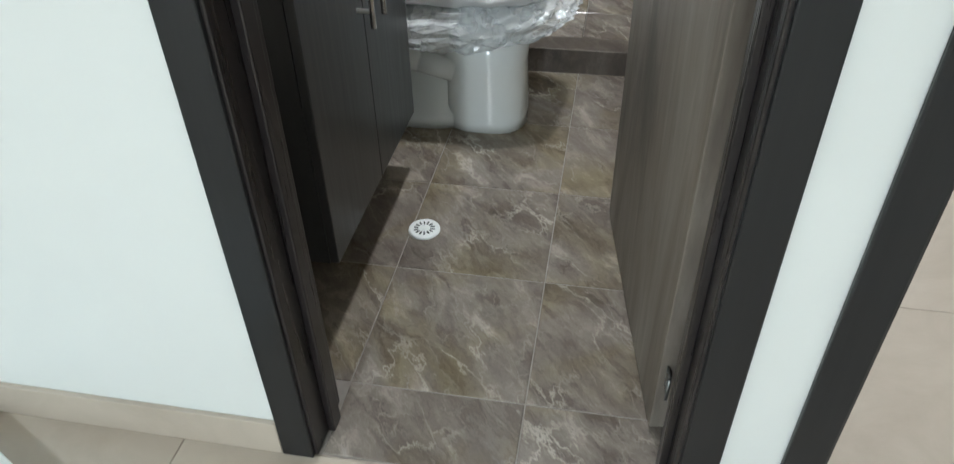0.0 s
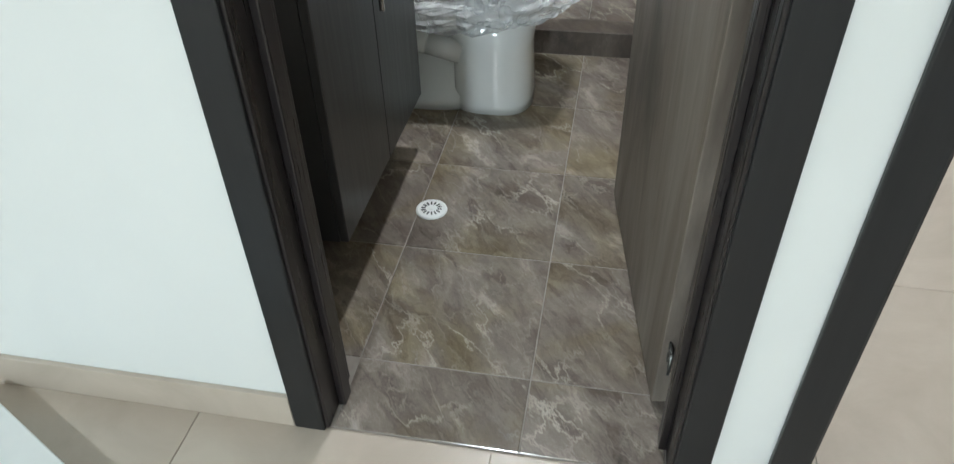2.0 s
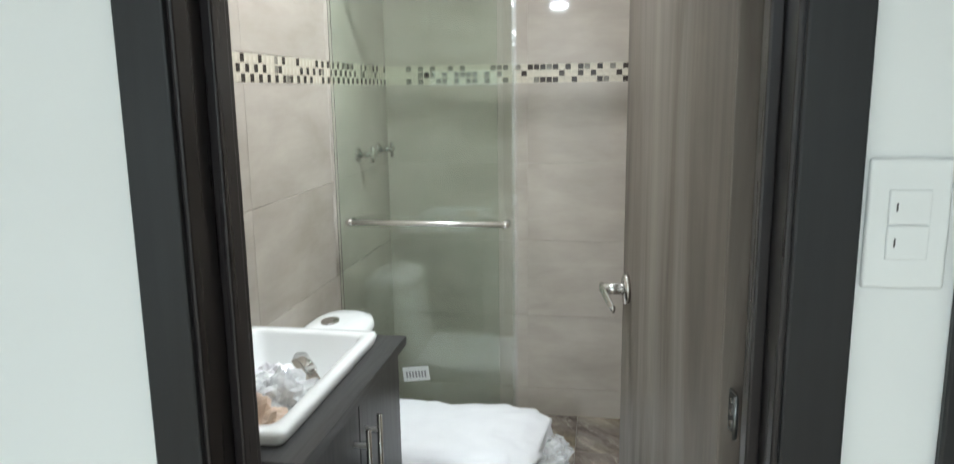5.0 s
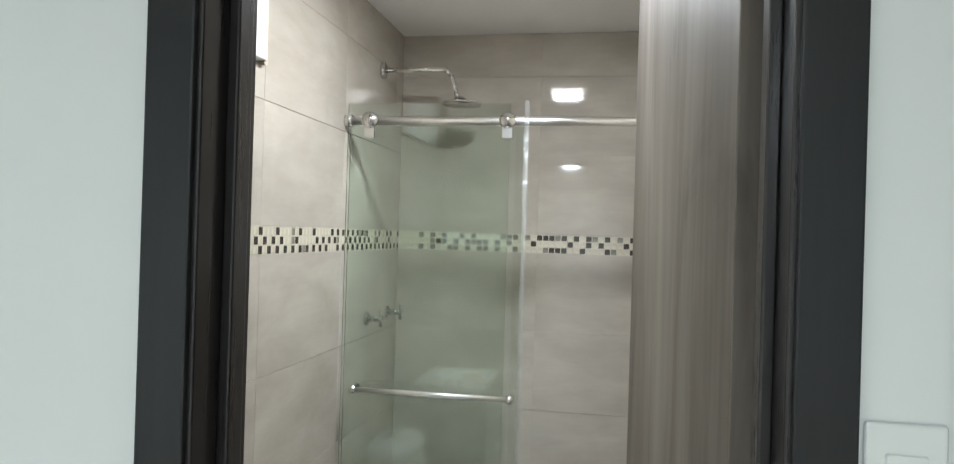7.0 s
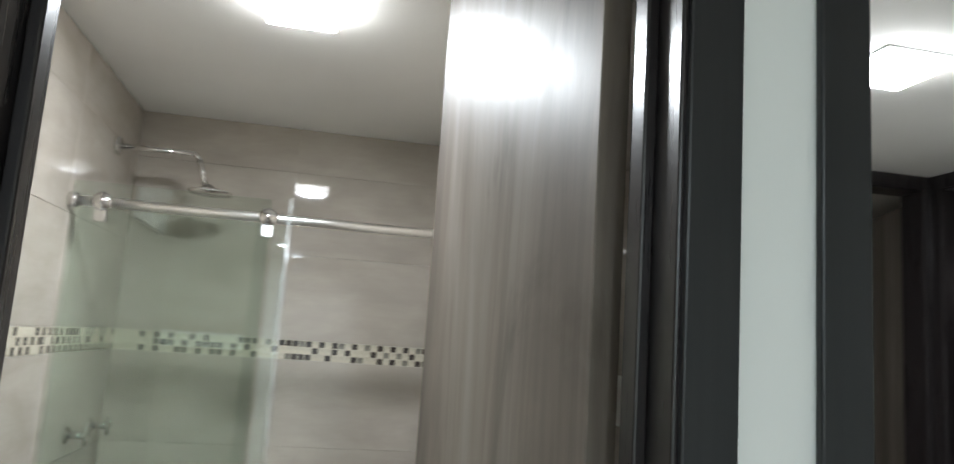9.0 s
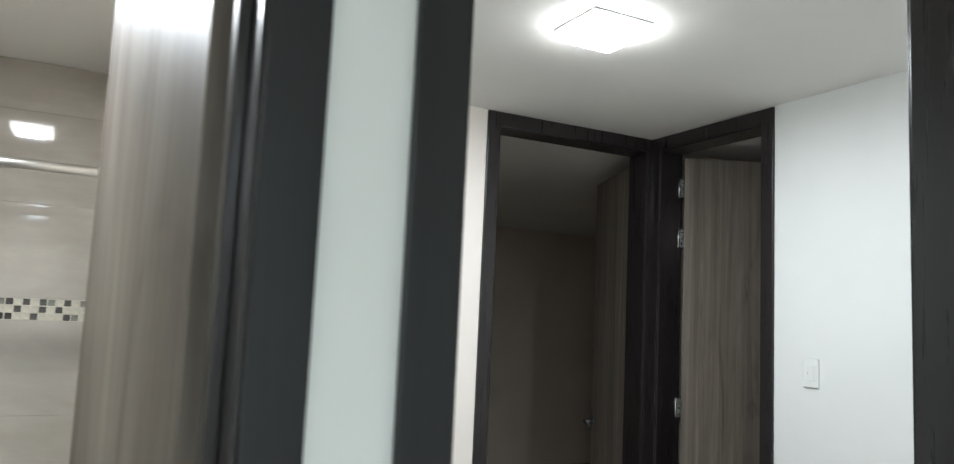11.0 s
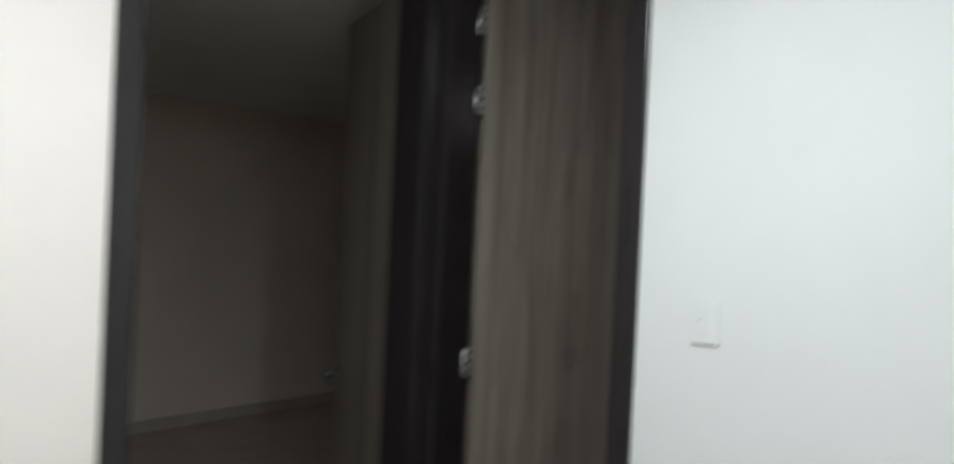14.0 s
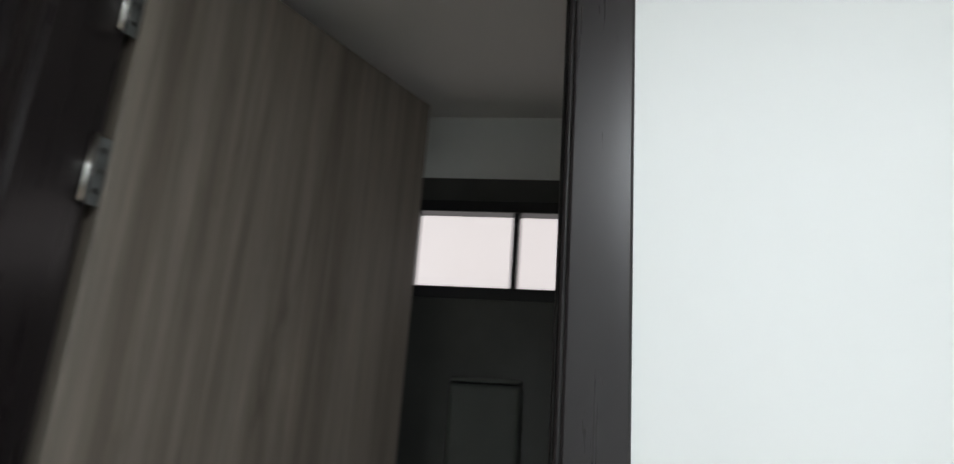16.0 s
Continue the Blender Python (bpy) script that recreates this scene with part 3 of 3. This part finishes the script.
for a, b, hy in ((VY0, 0.659, 0.623), (0.662, VY1, 0.700)):
    dr = part("door", block(VX - 0.019, VX, a, b, 0.174, 0.822, 0.002), VANITYWOOD, vanity)
    pull = part("handle", rod((VX + 0.032, hy, 0.565), (VX + 0.032, hy, 0.785), 0.006, 16), CHROME, dr, "slim steel bar handle", True)
    for z in (0.60, 0.75):
        part("post", rod((VX - 0.001, hy, z), (VX + 0.034, hy, z), 0.0048, 12), SATIN, dr)
wide, inner = (BX0 + 0.002, VX + 0.016, VY0 - 0.012, VY1 + 0.014), (-0.733, -0.412, 0.385, 0.934)
slab = loft([rect(*wide, 0.842), rect(*wide, 0.866), rect(*inner, 0.866), rect(*inner, 0.842), rect(*wide, 0.842)], False)
bmesh.ops.remove_doubles(slab, verts=slab.verts, dist=0.0001)
counter = thing("vanity_countertop", "dark wood-grain laminate countertop on the vanity", "countertop")
part("slab", slab, COUNTERWOOD, counter)
part("front_edge_band", block(VX + 0.0165, VX + 0.0185, VY0 - 0.012, VY1 + 0.014, 0.8425, 0.8655, 0.0008), COUNTERWOOD, counter)
part("side_edge_band", block(BX0 + 0.002, VX + 0.0185, VY0 - 0.0145, VY0 - 0.0125, 0.8425, 0.8655, 0.0008), COUNTERWOOD, counter)

SX0, SXF, SY0, SY1 = -0.745, -0.400, 0.372, 0.946
basin = thing("washbasin", "white rectangular ceramic drop-in washbasin", "basin", at=(0, 0, 0))
CXS, CYS = (SX0 + SXF) / 2, (SY0 + SY1) / 2
hx, hy = (SXF - SX0) / 2, (SY1 - SY0) / 2
part("bowl", loft([oval(CXS, CYS, 0.867, hx - 0.004, hy - 0.004, 26, 72), oval(CXS, CYS, 0.884, hx, hy, 26, 72), oval(CXS, CYS, 0.892, hx - 0.005, hy - 0.005, 26, 72),
                  oval(CXS, CYS, 0.892, hx - 0.028, hy - 0.03, 16, 72), oval(CXS, CYS, 0.884, hx - 0.035, hy - 0.037, 14, 72), oval(CXS, CYS, 0.78, hx - 0.055, hy - 0.06, 9, 72), oval(CXS, CYS, 0.75, hx - 0.10, hy - 0.12, 5, 72)], "end"), CERAMIC, basin, smooth=True)
part("drain", rod((CXS, CYS, 0.749), (CXS, CYS, 0.754), 0.022, 24), CHROME, basin, smooth=True)

faucet = thing("loose_faucet", "new chrome basin tap lying half unwrapped in the basin", "tap", at=(-0.553, 0.835, 0.835), turn=-51)
part("body", loft([[Vector((x, r * math.cos(k * math.pi / 10), r * math.sin(k * math.pi / 10))) for k in range(20)] for x, r in ((-0.035, 0.018), (-0.032, 0.021), (0.03, 0.021), (0.036, 0.017))]), CHROME, faucet, smooth=True)
part("spout", loft([[Vector((x, w * c, -0.006 + h)) for c, h in ((-1, -0.008), (1, -0.008), (0.8, 0.009), (-0.8, 0.009))] for x, w in ((0.02, 0.017), (0.08, 0.016), (0.145, 0.013))]), CHROME, faucet)
part("lever", block(0.0, 0.125, -0.026, -0.010, 0.020, 0.030, 0.003), CHROME, faucet)
part("tail", rod((-0.05, 0, 0), (-0.034, 0, 0), 0.012, 16), CHROME, faucet, smooth=True)
faucet.rotation_euler = (radians(18), radians(8), radians(-51))


def crumple(name, label, category, at, size, material, seed):
    rng = random.Random(seed)
    bm = bmesh.new()
    bmesh.ops.create_icosphere(bm, subdivisions=4, radius=1.0)
    off = Vector((rng.random() * 9, rng.random() * 9, rng.random() * 9))
    for v in bm.verts:
        d = v.co.normalized()
        k = 1 + 0.55 * noise.noise(d * 2.1 + off) + 0.3 * abs(noise.noise(d * 5 + off)) - 0.15 * abs(noise.noise(d * 11 + off))
        v.co = Vector((d.x * size[0], d.y * size[1], max(d.z, -0.75) * size[2])) * k
    ob = part(name, bm, material)
    ob.matrix_world = pose(*at)
    return tagged(ob, label, category)


crumple("plastic_bag", "crumpled cloudy plastic bag in the washbasin", "wrapping", (-0.535, 0.635, 0.825), (0.078, 0.08, 0.062), BAG, 3)
crumple("wrapping_tissue", "crumpled white tissue wrapping in the washbasin", "wrapping", (-0.585, 0.735, 0.81), (0.06, 0.06, 0.055), PAPER, 5)
crumple("packing_paper", "crumpled tan packing paper in the washbasin", "wrapping", (-0.515, 0.50, 0.825), (0.055, 0.075, 0.06), KRAFT, 8)

# ---- bathroom: toilet ----
TY = 1.31
toilet = thing("toilet", "white one-piece ceramic toilet beside the vanity", "toilet", at=(-0.76, TY, 0))
part("pedestal", loft([oval(0.555, 0, 0.0, 0.118, 0.132, 2.8, back=0.13), oval(0.555, 0, 0.03, 0.117, 0.130, 2.8, back=0.13), oval(0.555, 0, 0.20, 0.112, 0.122, 2.7, back=0.13), oval(0.55, 0, 0.30, 0.125, 0.135, 2.5, back=0.16)]), CERAMIC, toilet, smooth=True)
part("foot", loft([oval(0.26, 0, 0.0, 0.22, 0.128, 5), oval(0.26, 0, 0.045, 0.22, 0.126, 5), oval(0.26, 0, 0.06, 0.21, 0.09, 4), oval(0.26, 0, 0.30, 0.21, 0.085, 4)]), CERAMIC, toilet, smooth=True)
part("bowl", loft([oval(0.42, 0, 0.25, 0.22, 0.115, 2.6, back=0.36), oval(0.42, 0, 0.30, 0.26, 0.145, 2.5, back=0.38), oval(0.43, 0, 0.36, 0.30, 0.18, 2.3, back=0.38), oval(0.43, 0, 0.395, 0.305, 0.185, 2.3, back=0.38)]), CERAMIC, toilet, smooth=True)
part("trapway", pipe([(0.20, -0.085, 0.08), (0.17, -0.095, 0.18), (0.24, -0.10, 0.245), (0.36, -0.10, 0.215), (0.46, -0.09, 0.185)], 0.036, 16), CERAMIC, toilet, smooth=True)
part("tank", loft([oval(0.12, 0, 0.36, 0.12, 0.185, 3.6), oval(0.113, 0, 0.55, 0.112, 0.19, 3.6), oval(0.105, 0, 0.71, 0.098, 0.175, 3.2), oval(0.105, 0, 0.735, 0.093, 0.17, 3.0)]), CERAMIC, toilet, smooth=True)
lid = part("tank_lid", loft([oval(0.105, 0, 0.737, 0.10, 0.18, 2.8), oval(0.105, 0, 0.755, 0.102, 0.182, 2.8), oval(0.105, 0, 0.774, 0.095, 0.172, 2.7), oval(0.105, 0, 0.786, 0.07, 0.135, 2.5), oval(0.105, 0, 0.789, 0.042, 0.08, 2.3)]), CERAMIC, toilet, smooth=True)
part("flush_button", loft([oval(0.092, 0, 0.786, 0.028, 0.038, n=28), oval(0.092, 0, 0.794, 0.026, 0.036, n=28), oval(0.092, 0, 0.796, 0.018, 0.028, n=28)]), CHROME, lid, "oval chrome flush button", True)


def puffy(rx, ry, z0, z1, cx, amp, freq, seed, n=96, m=18, square=2.6, droop=0.0, crease=0.5, edge=0.33, fine=0.1):
    """A lumpy wrapped bundle with folds; edge sets how boxy its side is."""
    rings = []
    for j in range(m + 1):
        u = j / m
        prof = math.sin(math.pi * min(max(u, 0.02), 0.98)) ** edge
        ring = oval(cx, 0, z0 + (z1 - z0) * u, rx * prof, ry * prof, square, n, back=0.30 * prof)
        for p in ring:
            q = Vector((p.x * freq, p.y * freq, p.z * freq * 1.6 + seed))
            fold = 1 - abs(noise.noise(q * 1.9 + Vector((seed, 0, 0)))) * 2
            k = amp * (noise.noise(q * 0.6) + crease * fold * abs(fold) + fine * noise.noise(q * 4.1))
            d = Vector((p.x - cx, p.y, (p.z - (z0 + z1) / 2) * 1.4)).normalized()
            p += d * k
            if droop and p.x > cx:
                p.z -= droop * (p.x - cx) ** 2
        rings.append(ring)
    return loft(rings)


seat_wrap = thing("wrapped_toilet_seat", "toilet seat bundled in white foam and clear plastic film", "toilet seat", at=(-0.76, TY, 0))
part("foam_wrap", puffy(0.318, 0.205, 0.400, 0.488, 0.425, 0.026, 7.0, 2.0, 128, 24, square=4.0, edge=0.22, crease=0.5, fine=0.3), FOAM, seat_wrap, "white foam wrapping", True)
part("foam_layer", puffy(0.318, 0.205, 0.318, 0.412, 0.425, 0.012, 8, 7.0, square=3.4, edge=0.25), FOAM, seat_wrap, "lower fold of white foam wrapping", True)
part("plastic_film", puffy(0.340, 0.216, 0.268, 0.440, 0.458, 0.020, 9.5, 4.0, 110, 26, 2.5, droop=-0.3, crease=1.1, edge=0.26, fine=0.4), FILM, seat_wrap, "loose crumpled clear plastic film", False, False)

# floor drain
drain = thing("floor_drain", "round white plastic floor drain grate", "drain", at=(-0.276, 0.686, 0.0005))
part("grate", loft([oval(0, 0, 0, 0.041, 0.041, n=40), oval(0, 0, 0.004, 0.040, 0.040, n=40), oval(0, 0, 0.006, 0.036, 0.036, n=40), oval(0, 0, 0.005, 0.030, 0.030, n=40)]), PLASTIC, drain)
for k in range(14):
    slot = part("slot", block(0.016, 0.027, -0.0018, 0.0018, 0.0045, 0.0064), BLACKHOLE, drain)
    slot.matrix_local = pose(0, 0, 0, 0, 0, 360 / 14 * k)
part("centre_boss", rod((0, 0, 0.004), (0, 0, 0.0072), 0.007, 20), PLASTIC, drain)


# ---- ceiling lamps ----
def ceiling_lamp(x, y, label, z=CEIL, drop=0.042):
    ob = thing("ceiling_lamp", label, "ceiling light", "ceiling lamps", at=(x, y, z))
    rim = bmesh.new()
    for a0, a1, b0, b1 in ((-0.105, 0.105, 0.09, 0.105), (-0.105, 0.105, -0.105, -0.09), (-0.105, -0.09, -0.09, 0.09), (0.09, 0.105, -0.09, 0.09)):
        block(a0, a1, b0, b1, -0.006, 0.0, 0.002, bm=rim)
    part("rim", rim, PLASTIC, ob)
    part("diffuser", block(-0.0895, 0.0895, -0.0895, 0.0895, -drop, -0.004, drop * 0.19, 3), LAMPGLOW, ob, "glowing white diffuser")


ceiling_lamp(*BATH_LAMP, "square flush white LED lamp on the bathroom ceiling", BATH_CEIL)
ceiling_lamp(*HALL_LAMP, "square flush white LED lamp on the hall ceiling")
ceiling_lamp(*ROOM_LAMP, "square flush white LED lamp on the room ceiling", drop=0.011)


# ---- switches ----
def switch(label, m, w, h, gangs, deep=0.009):
    ob = thing("light_switch", label, "light switch", "light switches")
    ob.matrix_world = m
    part("plate", block(-w / 2, w / 2, -deep, 0.0, -h / 2, h / 2, deep * 0.6, 3), PLASTIC, ob)
    gw, gh = w * 0.5, h * 0.54 / gangs
    for k in range(gangs):
        z = (k - (gangs - 1) / 2) * gh
        rk = part("rocker", block(-gw / 2, gw / 2, -deep - 0.0035, -deep + 0.0005, z - gh / 2 + 0.0005, z + gh / 2 - 0.0005, 0.0012), PLASTIC, ob)
        part("indicator", block(-gw * 0.33, -gw * 0.29, -deep - 0.0039, -deep - 0.0034, z - 0.004, z + 0.004), BLACKHOLE, rk)
    return ob


switch("white double light switch plate between two door frames", pose(0.4225, 0, 1.341), 0.074, 0.126, 2, 0.0065)
switch("white single light switch plate on the hall wall", pose(HX1, 1.158, 1.437, 0, 0, -90), 0.065, 0.106, 1, 0.008)

# ---- small room window ----
window = thing("window_1", "high strip window with dark frame and bright frosted panes", "window", kind="structure")
for nm, y0, y1, z0, z1 in (("frame_bar", 0.95, 1.775, 2.218, 2.245), ("frame_bar", 0.95, 1.775, 2.015, 2.043), ("mullion", 1.511, 1.526, 2.043, 2.218), ("mullion", 1.262, 1.277, 2.043, 2.218), ("frame_bar", 1.745, 1.775, 2.043, 2.218), ("frame_bar", 0.95, 0.98, 2.043, 2.218)):
    part(nm, block(SX1 - 0.013, SX1 + 0.05, y0, y1, z0, z1, 0.002), DARKWOOD, window)
DAYLIGHT = glow("overcast_daylight", (1.0, 0.93, 0.925), 0.84)
for y0, y1 in ((1.526, 1.745), (1.277, 1.511), (0.98, 1.262)):
    part("pane", block(SX1 + 0.026, SX1 + 0.032, y0, y1, 2.043, 2.218), DAYLIGHT, window, "frosted pane bright with daylight")
wall_with_holes("wall_small_dado", "y", SX1 - 0.009, 0.0085, 0.2, 2.17, 0.0, 2.30, [(0.95, 1.775, 2.015, 2.245)], DARKLINING, label="dark green-grey lining round the strip window")

# made-up panel standing in for an unidentified lighter patch below the window
patch_panel = thing("lighter_patch_panel", "narrow grey panel added for a lighter patch on the dark wall", "shower", at=(SX1 - 0.009, 1.56, 1.0))
part("patch_panel_body", block(-0.045, 0.0, -0.075, 0.075, 0.0, 0.83, 0.008), SATINGREY, patch_panel)
part("patch_panel_cap", block(-0.043, -0.002, -0.073, 0.073, 0.832, 0.842, 0.003), SATINGREY, patch_panel)
part("patch_panel_seam", block(-0.0465, -0.044, -0.074, 0.074, 0.40, 0.404), BLACKHOLE, patch_panel)

# ---- cardboard box in the first room ----
box_thing = thing("product_box", "white cardboard product box with line drawings of bath fittings", "box", at=(-0.838, -0.325, 0), turn=-26)
part("carton", block(-0.25, 0.32, -0.25, 0.17, 0.0, 0.05, 0.003), CARD, box_thing)
for k, (x, y) in enumerate(((0.05, 0.08), (0.14, 0.07), (0.13, -0.02), (0.05, -0.03), (0.14, -0.1))):
    pr = part("printed_bar", block(x - 0.028, x + 0.028, y - 0.0025, y + 0.0025, 0.0502, 0.0508), INK, box_thing)
    part("printed_knob", rod((x + 0.03, y, 0.0502), (x + 0.03, y, 0.0509), 0.007, 16), INK, pr)
    part("printed_knob", rod((x - 0.03, y, 0.0502), (x - 0.03, y, 0.0509), 0.006, 16), INK, pr)

# ---- skirting ----
skirt = thing("baseboard", "beige ceramic tile skirting along the walls", "baseboard", kind="structure")
for x0, x1, y0, y1 in ((-1.17, -0.381, -0.011, 0.0), (-1.78, -1.173, -0.011, 0.0), (-2.3, -1.783, -0.011, 0.0),
                       (1.558, 2.64, -0.011, 0.0), (1.4, 2.0, 5.848, 5.86), (2.003, 2.6, 5.848, 5.86), (2.603, 3.2, 5.848, 5.86), (3.203, 3.8, 5.848, 5.86), (3.803, 4.4, 5.848, 5.86), (4.403, 6.2, 5.848, 5.86),
                       (1.356, 1.621, HY1 - 0.011, HY1), (HX0, HX0 + 0.011, TH + 0.013, HY1 - 0.013), (HX1 - 0.011, HX1, TH, 1.324)):
    part("skirting_tile", block(x0, x1, y0, y1, 0.0, 0.085, 0.002), BEIGE, skirt)

# ---- tiles ----
MESHES = {}


def tile(name, w, d, h, material, parent, m, r=0.0012):
    """A piece of the given size, lying on its face; alike pieces share a mesh."""
    key = (name, round(w, 3), round(d, 3), round(h, 4), material.name)
    if key not in MESHES:
        bm = block(-w / 2, w / 2, -d / 2, d / 2, -h, 0, r, 1)
        me = bpy.data.meshes.new(name)
        bm.to_mesh(me)
        bm.free()
        me.materials.append(material)
        MESHES[key] = me
    ob = new(name, MESHES[key])
    ob.parent = parent
    ob.matrix_local = m
    return ob


def spans(lines, lo, hi):
    cut = [lo] + [v for v in lines if lo + 0.004 < v < hi - 0.004] + [hi]
    return list(zip(cut, cut[1:]))


J = 0.0015
for y0, y1 in spans([0.176 + 0.36 * k for k in range(8)], 0.002, 1.62):
    for x0, x1 in spans([-0.667 + 0.358 * k for k in range(5)], BX0, BX1):
        if y1 < 0.2:
            x0, x1 = max(x0, -0.3135), min(x1, 0.3135)
            if x1 - x0 < 0.01:
                continue
        tile("floor_tile", x1 - x0 - 2 * J, y1 - y0 - 2 * J, 0.008, MARBLE, floor_bath, pose((x0 + x1) / 2, (y0 + y1) / 2, 0))
for y0, y1 in spans([2.02, 2.38], 1.726, BY1):
    for x0, x1 in spans([-0.667 + 0.358 * k for k in range(5)], BX0, BX1):
        tile("floor_tile", x1 - x0 - 2 * J, y1 - y0 - 2 * J, 0.008, MARBLE, shower_base, pose((x0 + x1) / 2, (y0 + y1) / 2, 0.056))

ROWS = [0.181, 0.511, 0.841, 1.171, 1.499, 1.576, 1.909, 2.239]
for z0, z1 in spans(ROWS, 0.0, BATH_CEIL - 0.001):
    if abs(z0 - 1.499) < 0.01:
        continue
    for y0, y1 in spans([0.46, 1.06, 1.66, 2.26], TH, BY1):
        tile("wall_tile", z1 - z0 - 0.0012, y1 - y0 - 0.0005, 0.008, WALLTILE, wall_bath_west, pose(BX0, (y0 + y1) / 2, (z0 + z1) / 2, 0, 90, 0), 0.0004)
        tile("wall_tile", z1 - z0 - J, y1 - y0 - J, 0.008, WALLTILE, wall_bath_east, pose(BX1 - 0.0035, (y0 + y1) / 2, (z0 + z1) / 2, 0, -90, 0), 0.0004)
    for x0, x1 in ((BX0, -0.3805), (0.3805, BX1 - 0.012)):
        tile("wall_tile", z1 - z0 - J, x1 - x0 - J, 0.008, WALLTILE, wall_south, pose((x0 + x1) / 2, TH + 0.010, (z0 + z1) / 2, -90, 0, 0) @ pose(0, 0, 0, 0, 0, 90), 0.0004)
    for x0, x1 in spans([-0.17, 0.43], BX0, BX1):
        tile("wall_tile", z1 - z0 - 0.0007, x1 - x0 - 0.0004, 0.008, WALLTILE, wall_bath_north, pose((x0 + x1) / 2, BY1, (z0 + z1) / 2, 90, 0, 0) @ pose(0, 0, 0, 0, 0, 90), 0.0004)

rng = random.Random(11)
MP = 0.0255
PATTERN = ("G.G.g..G.g....gGG.G.DDDgD.D.Dg.D.g.D.D.D.gD",
           "..gDg.G.GgGg.G.G...D.....D..D.D...D.g.g.D..",
           "G.G..Gg.G.GG.g..G....gDDD..D...Dg..D.D.g.DG")
KIND = {"D": MOSAIC_DARK, "G": MOSAIC_GREY, "g": MOSAIC_GREY, ".": MOSAIC_CREAM}
part("mosaic_bed", block(BX0 + 0.001, BX1 - 0.001, BY1 + 0.0008, BY1 + 0.004, 1.4995, 1.5755), MOSAIC_CREAM, wall_bath_north)
part("mosaic_bed", block(BX0 - 0.004, BX0 - 0.0008, TH, BY1, 1.4995, 1.5755), MOSAIC_CREAM, wall_bath_west)
for r in range(3):
    z = 1.576 - MP * (r + 0.5) - 0.0005
    for k in range(-3, 43):
        tile("mosaic_tile", MP - 0.003, MP - 0.003, 0.007, KIND[PATTERN[r][max(k, 0)] if k >= 0 else "."], wall_bath_north, pose(-0.669 + MP * k, BY1, z, 90, 0, 0))
    for k in range(int((BY1 - TH) / MP)):
        c = "D" if (k + r) % 2 == 0 and rng.random() < (0.62, 0.62, 0.94)[r] else ("G" if rng.random() < 0.07 else ".")
        tile("mosaic_tile", MP - 0.003, MP - 0.003, 0.007, KIND[c], wall_bath_west, pose(BX0, BY1 - MP * (k + 0.5), z, 0, 90, 0))

for i in range(-4, 11):
    for j in range(-10, 11):
        x0, x1, y0, y1 = max(0.58 * i - 0.0, -2.3), 0.58 * (i + 1), 0.58 * j - 0.003, 0.58 * (j + 1) - 0.003
        if y1 > 0.01 and y0 < 2.5 and x0 < HX0 - 0.08:
            if y0 < -0.01:
                y1 = min(y1, 0.0)
            else:
                x0 = 0.51
                if x1 <= x0 + 0.02:
                    continue
        if y0 < -5.4 or x1 > 6.3:
            continue
        tile("floor_tile", x1 - x0 - J, y1 - y0 - J, 0.012, BEIGE, floor, pose((x0 + x1) / 2, (y0 + y1) / 2, 0.0))
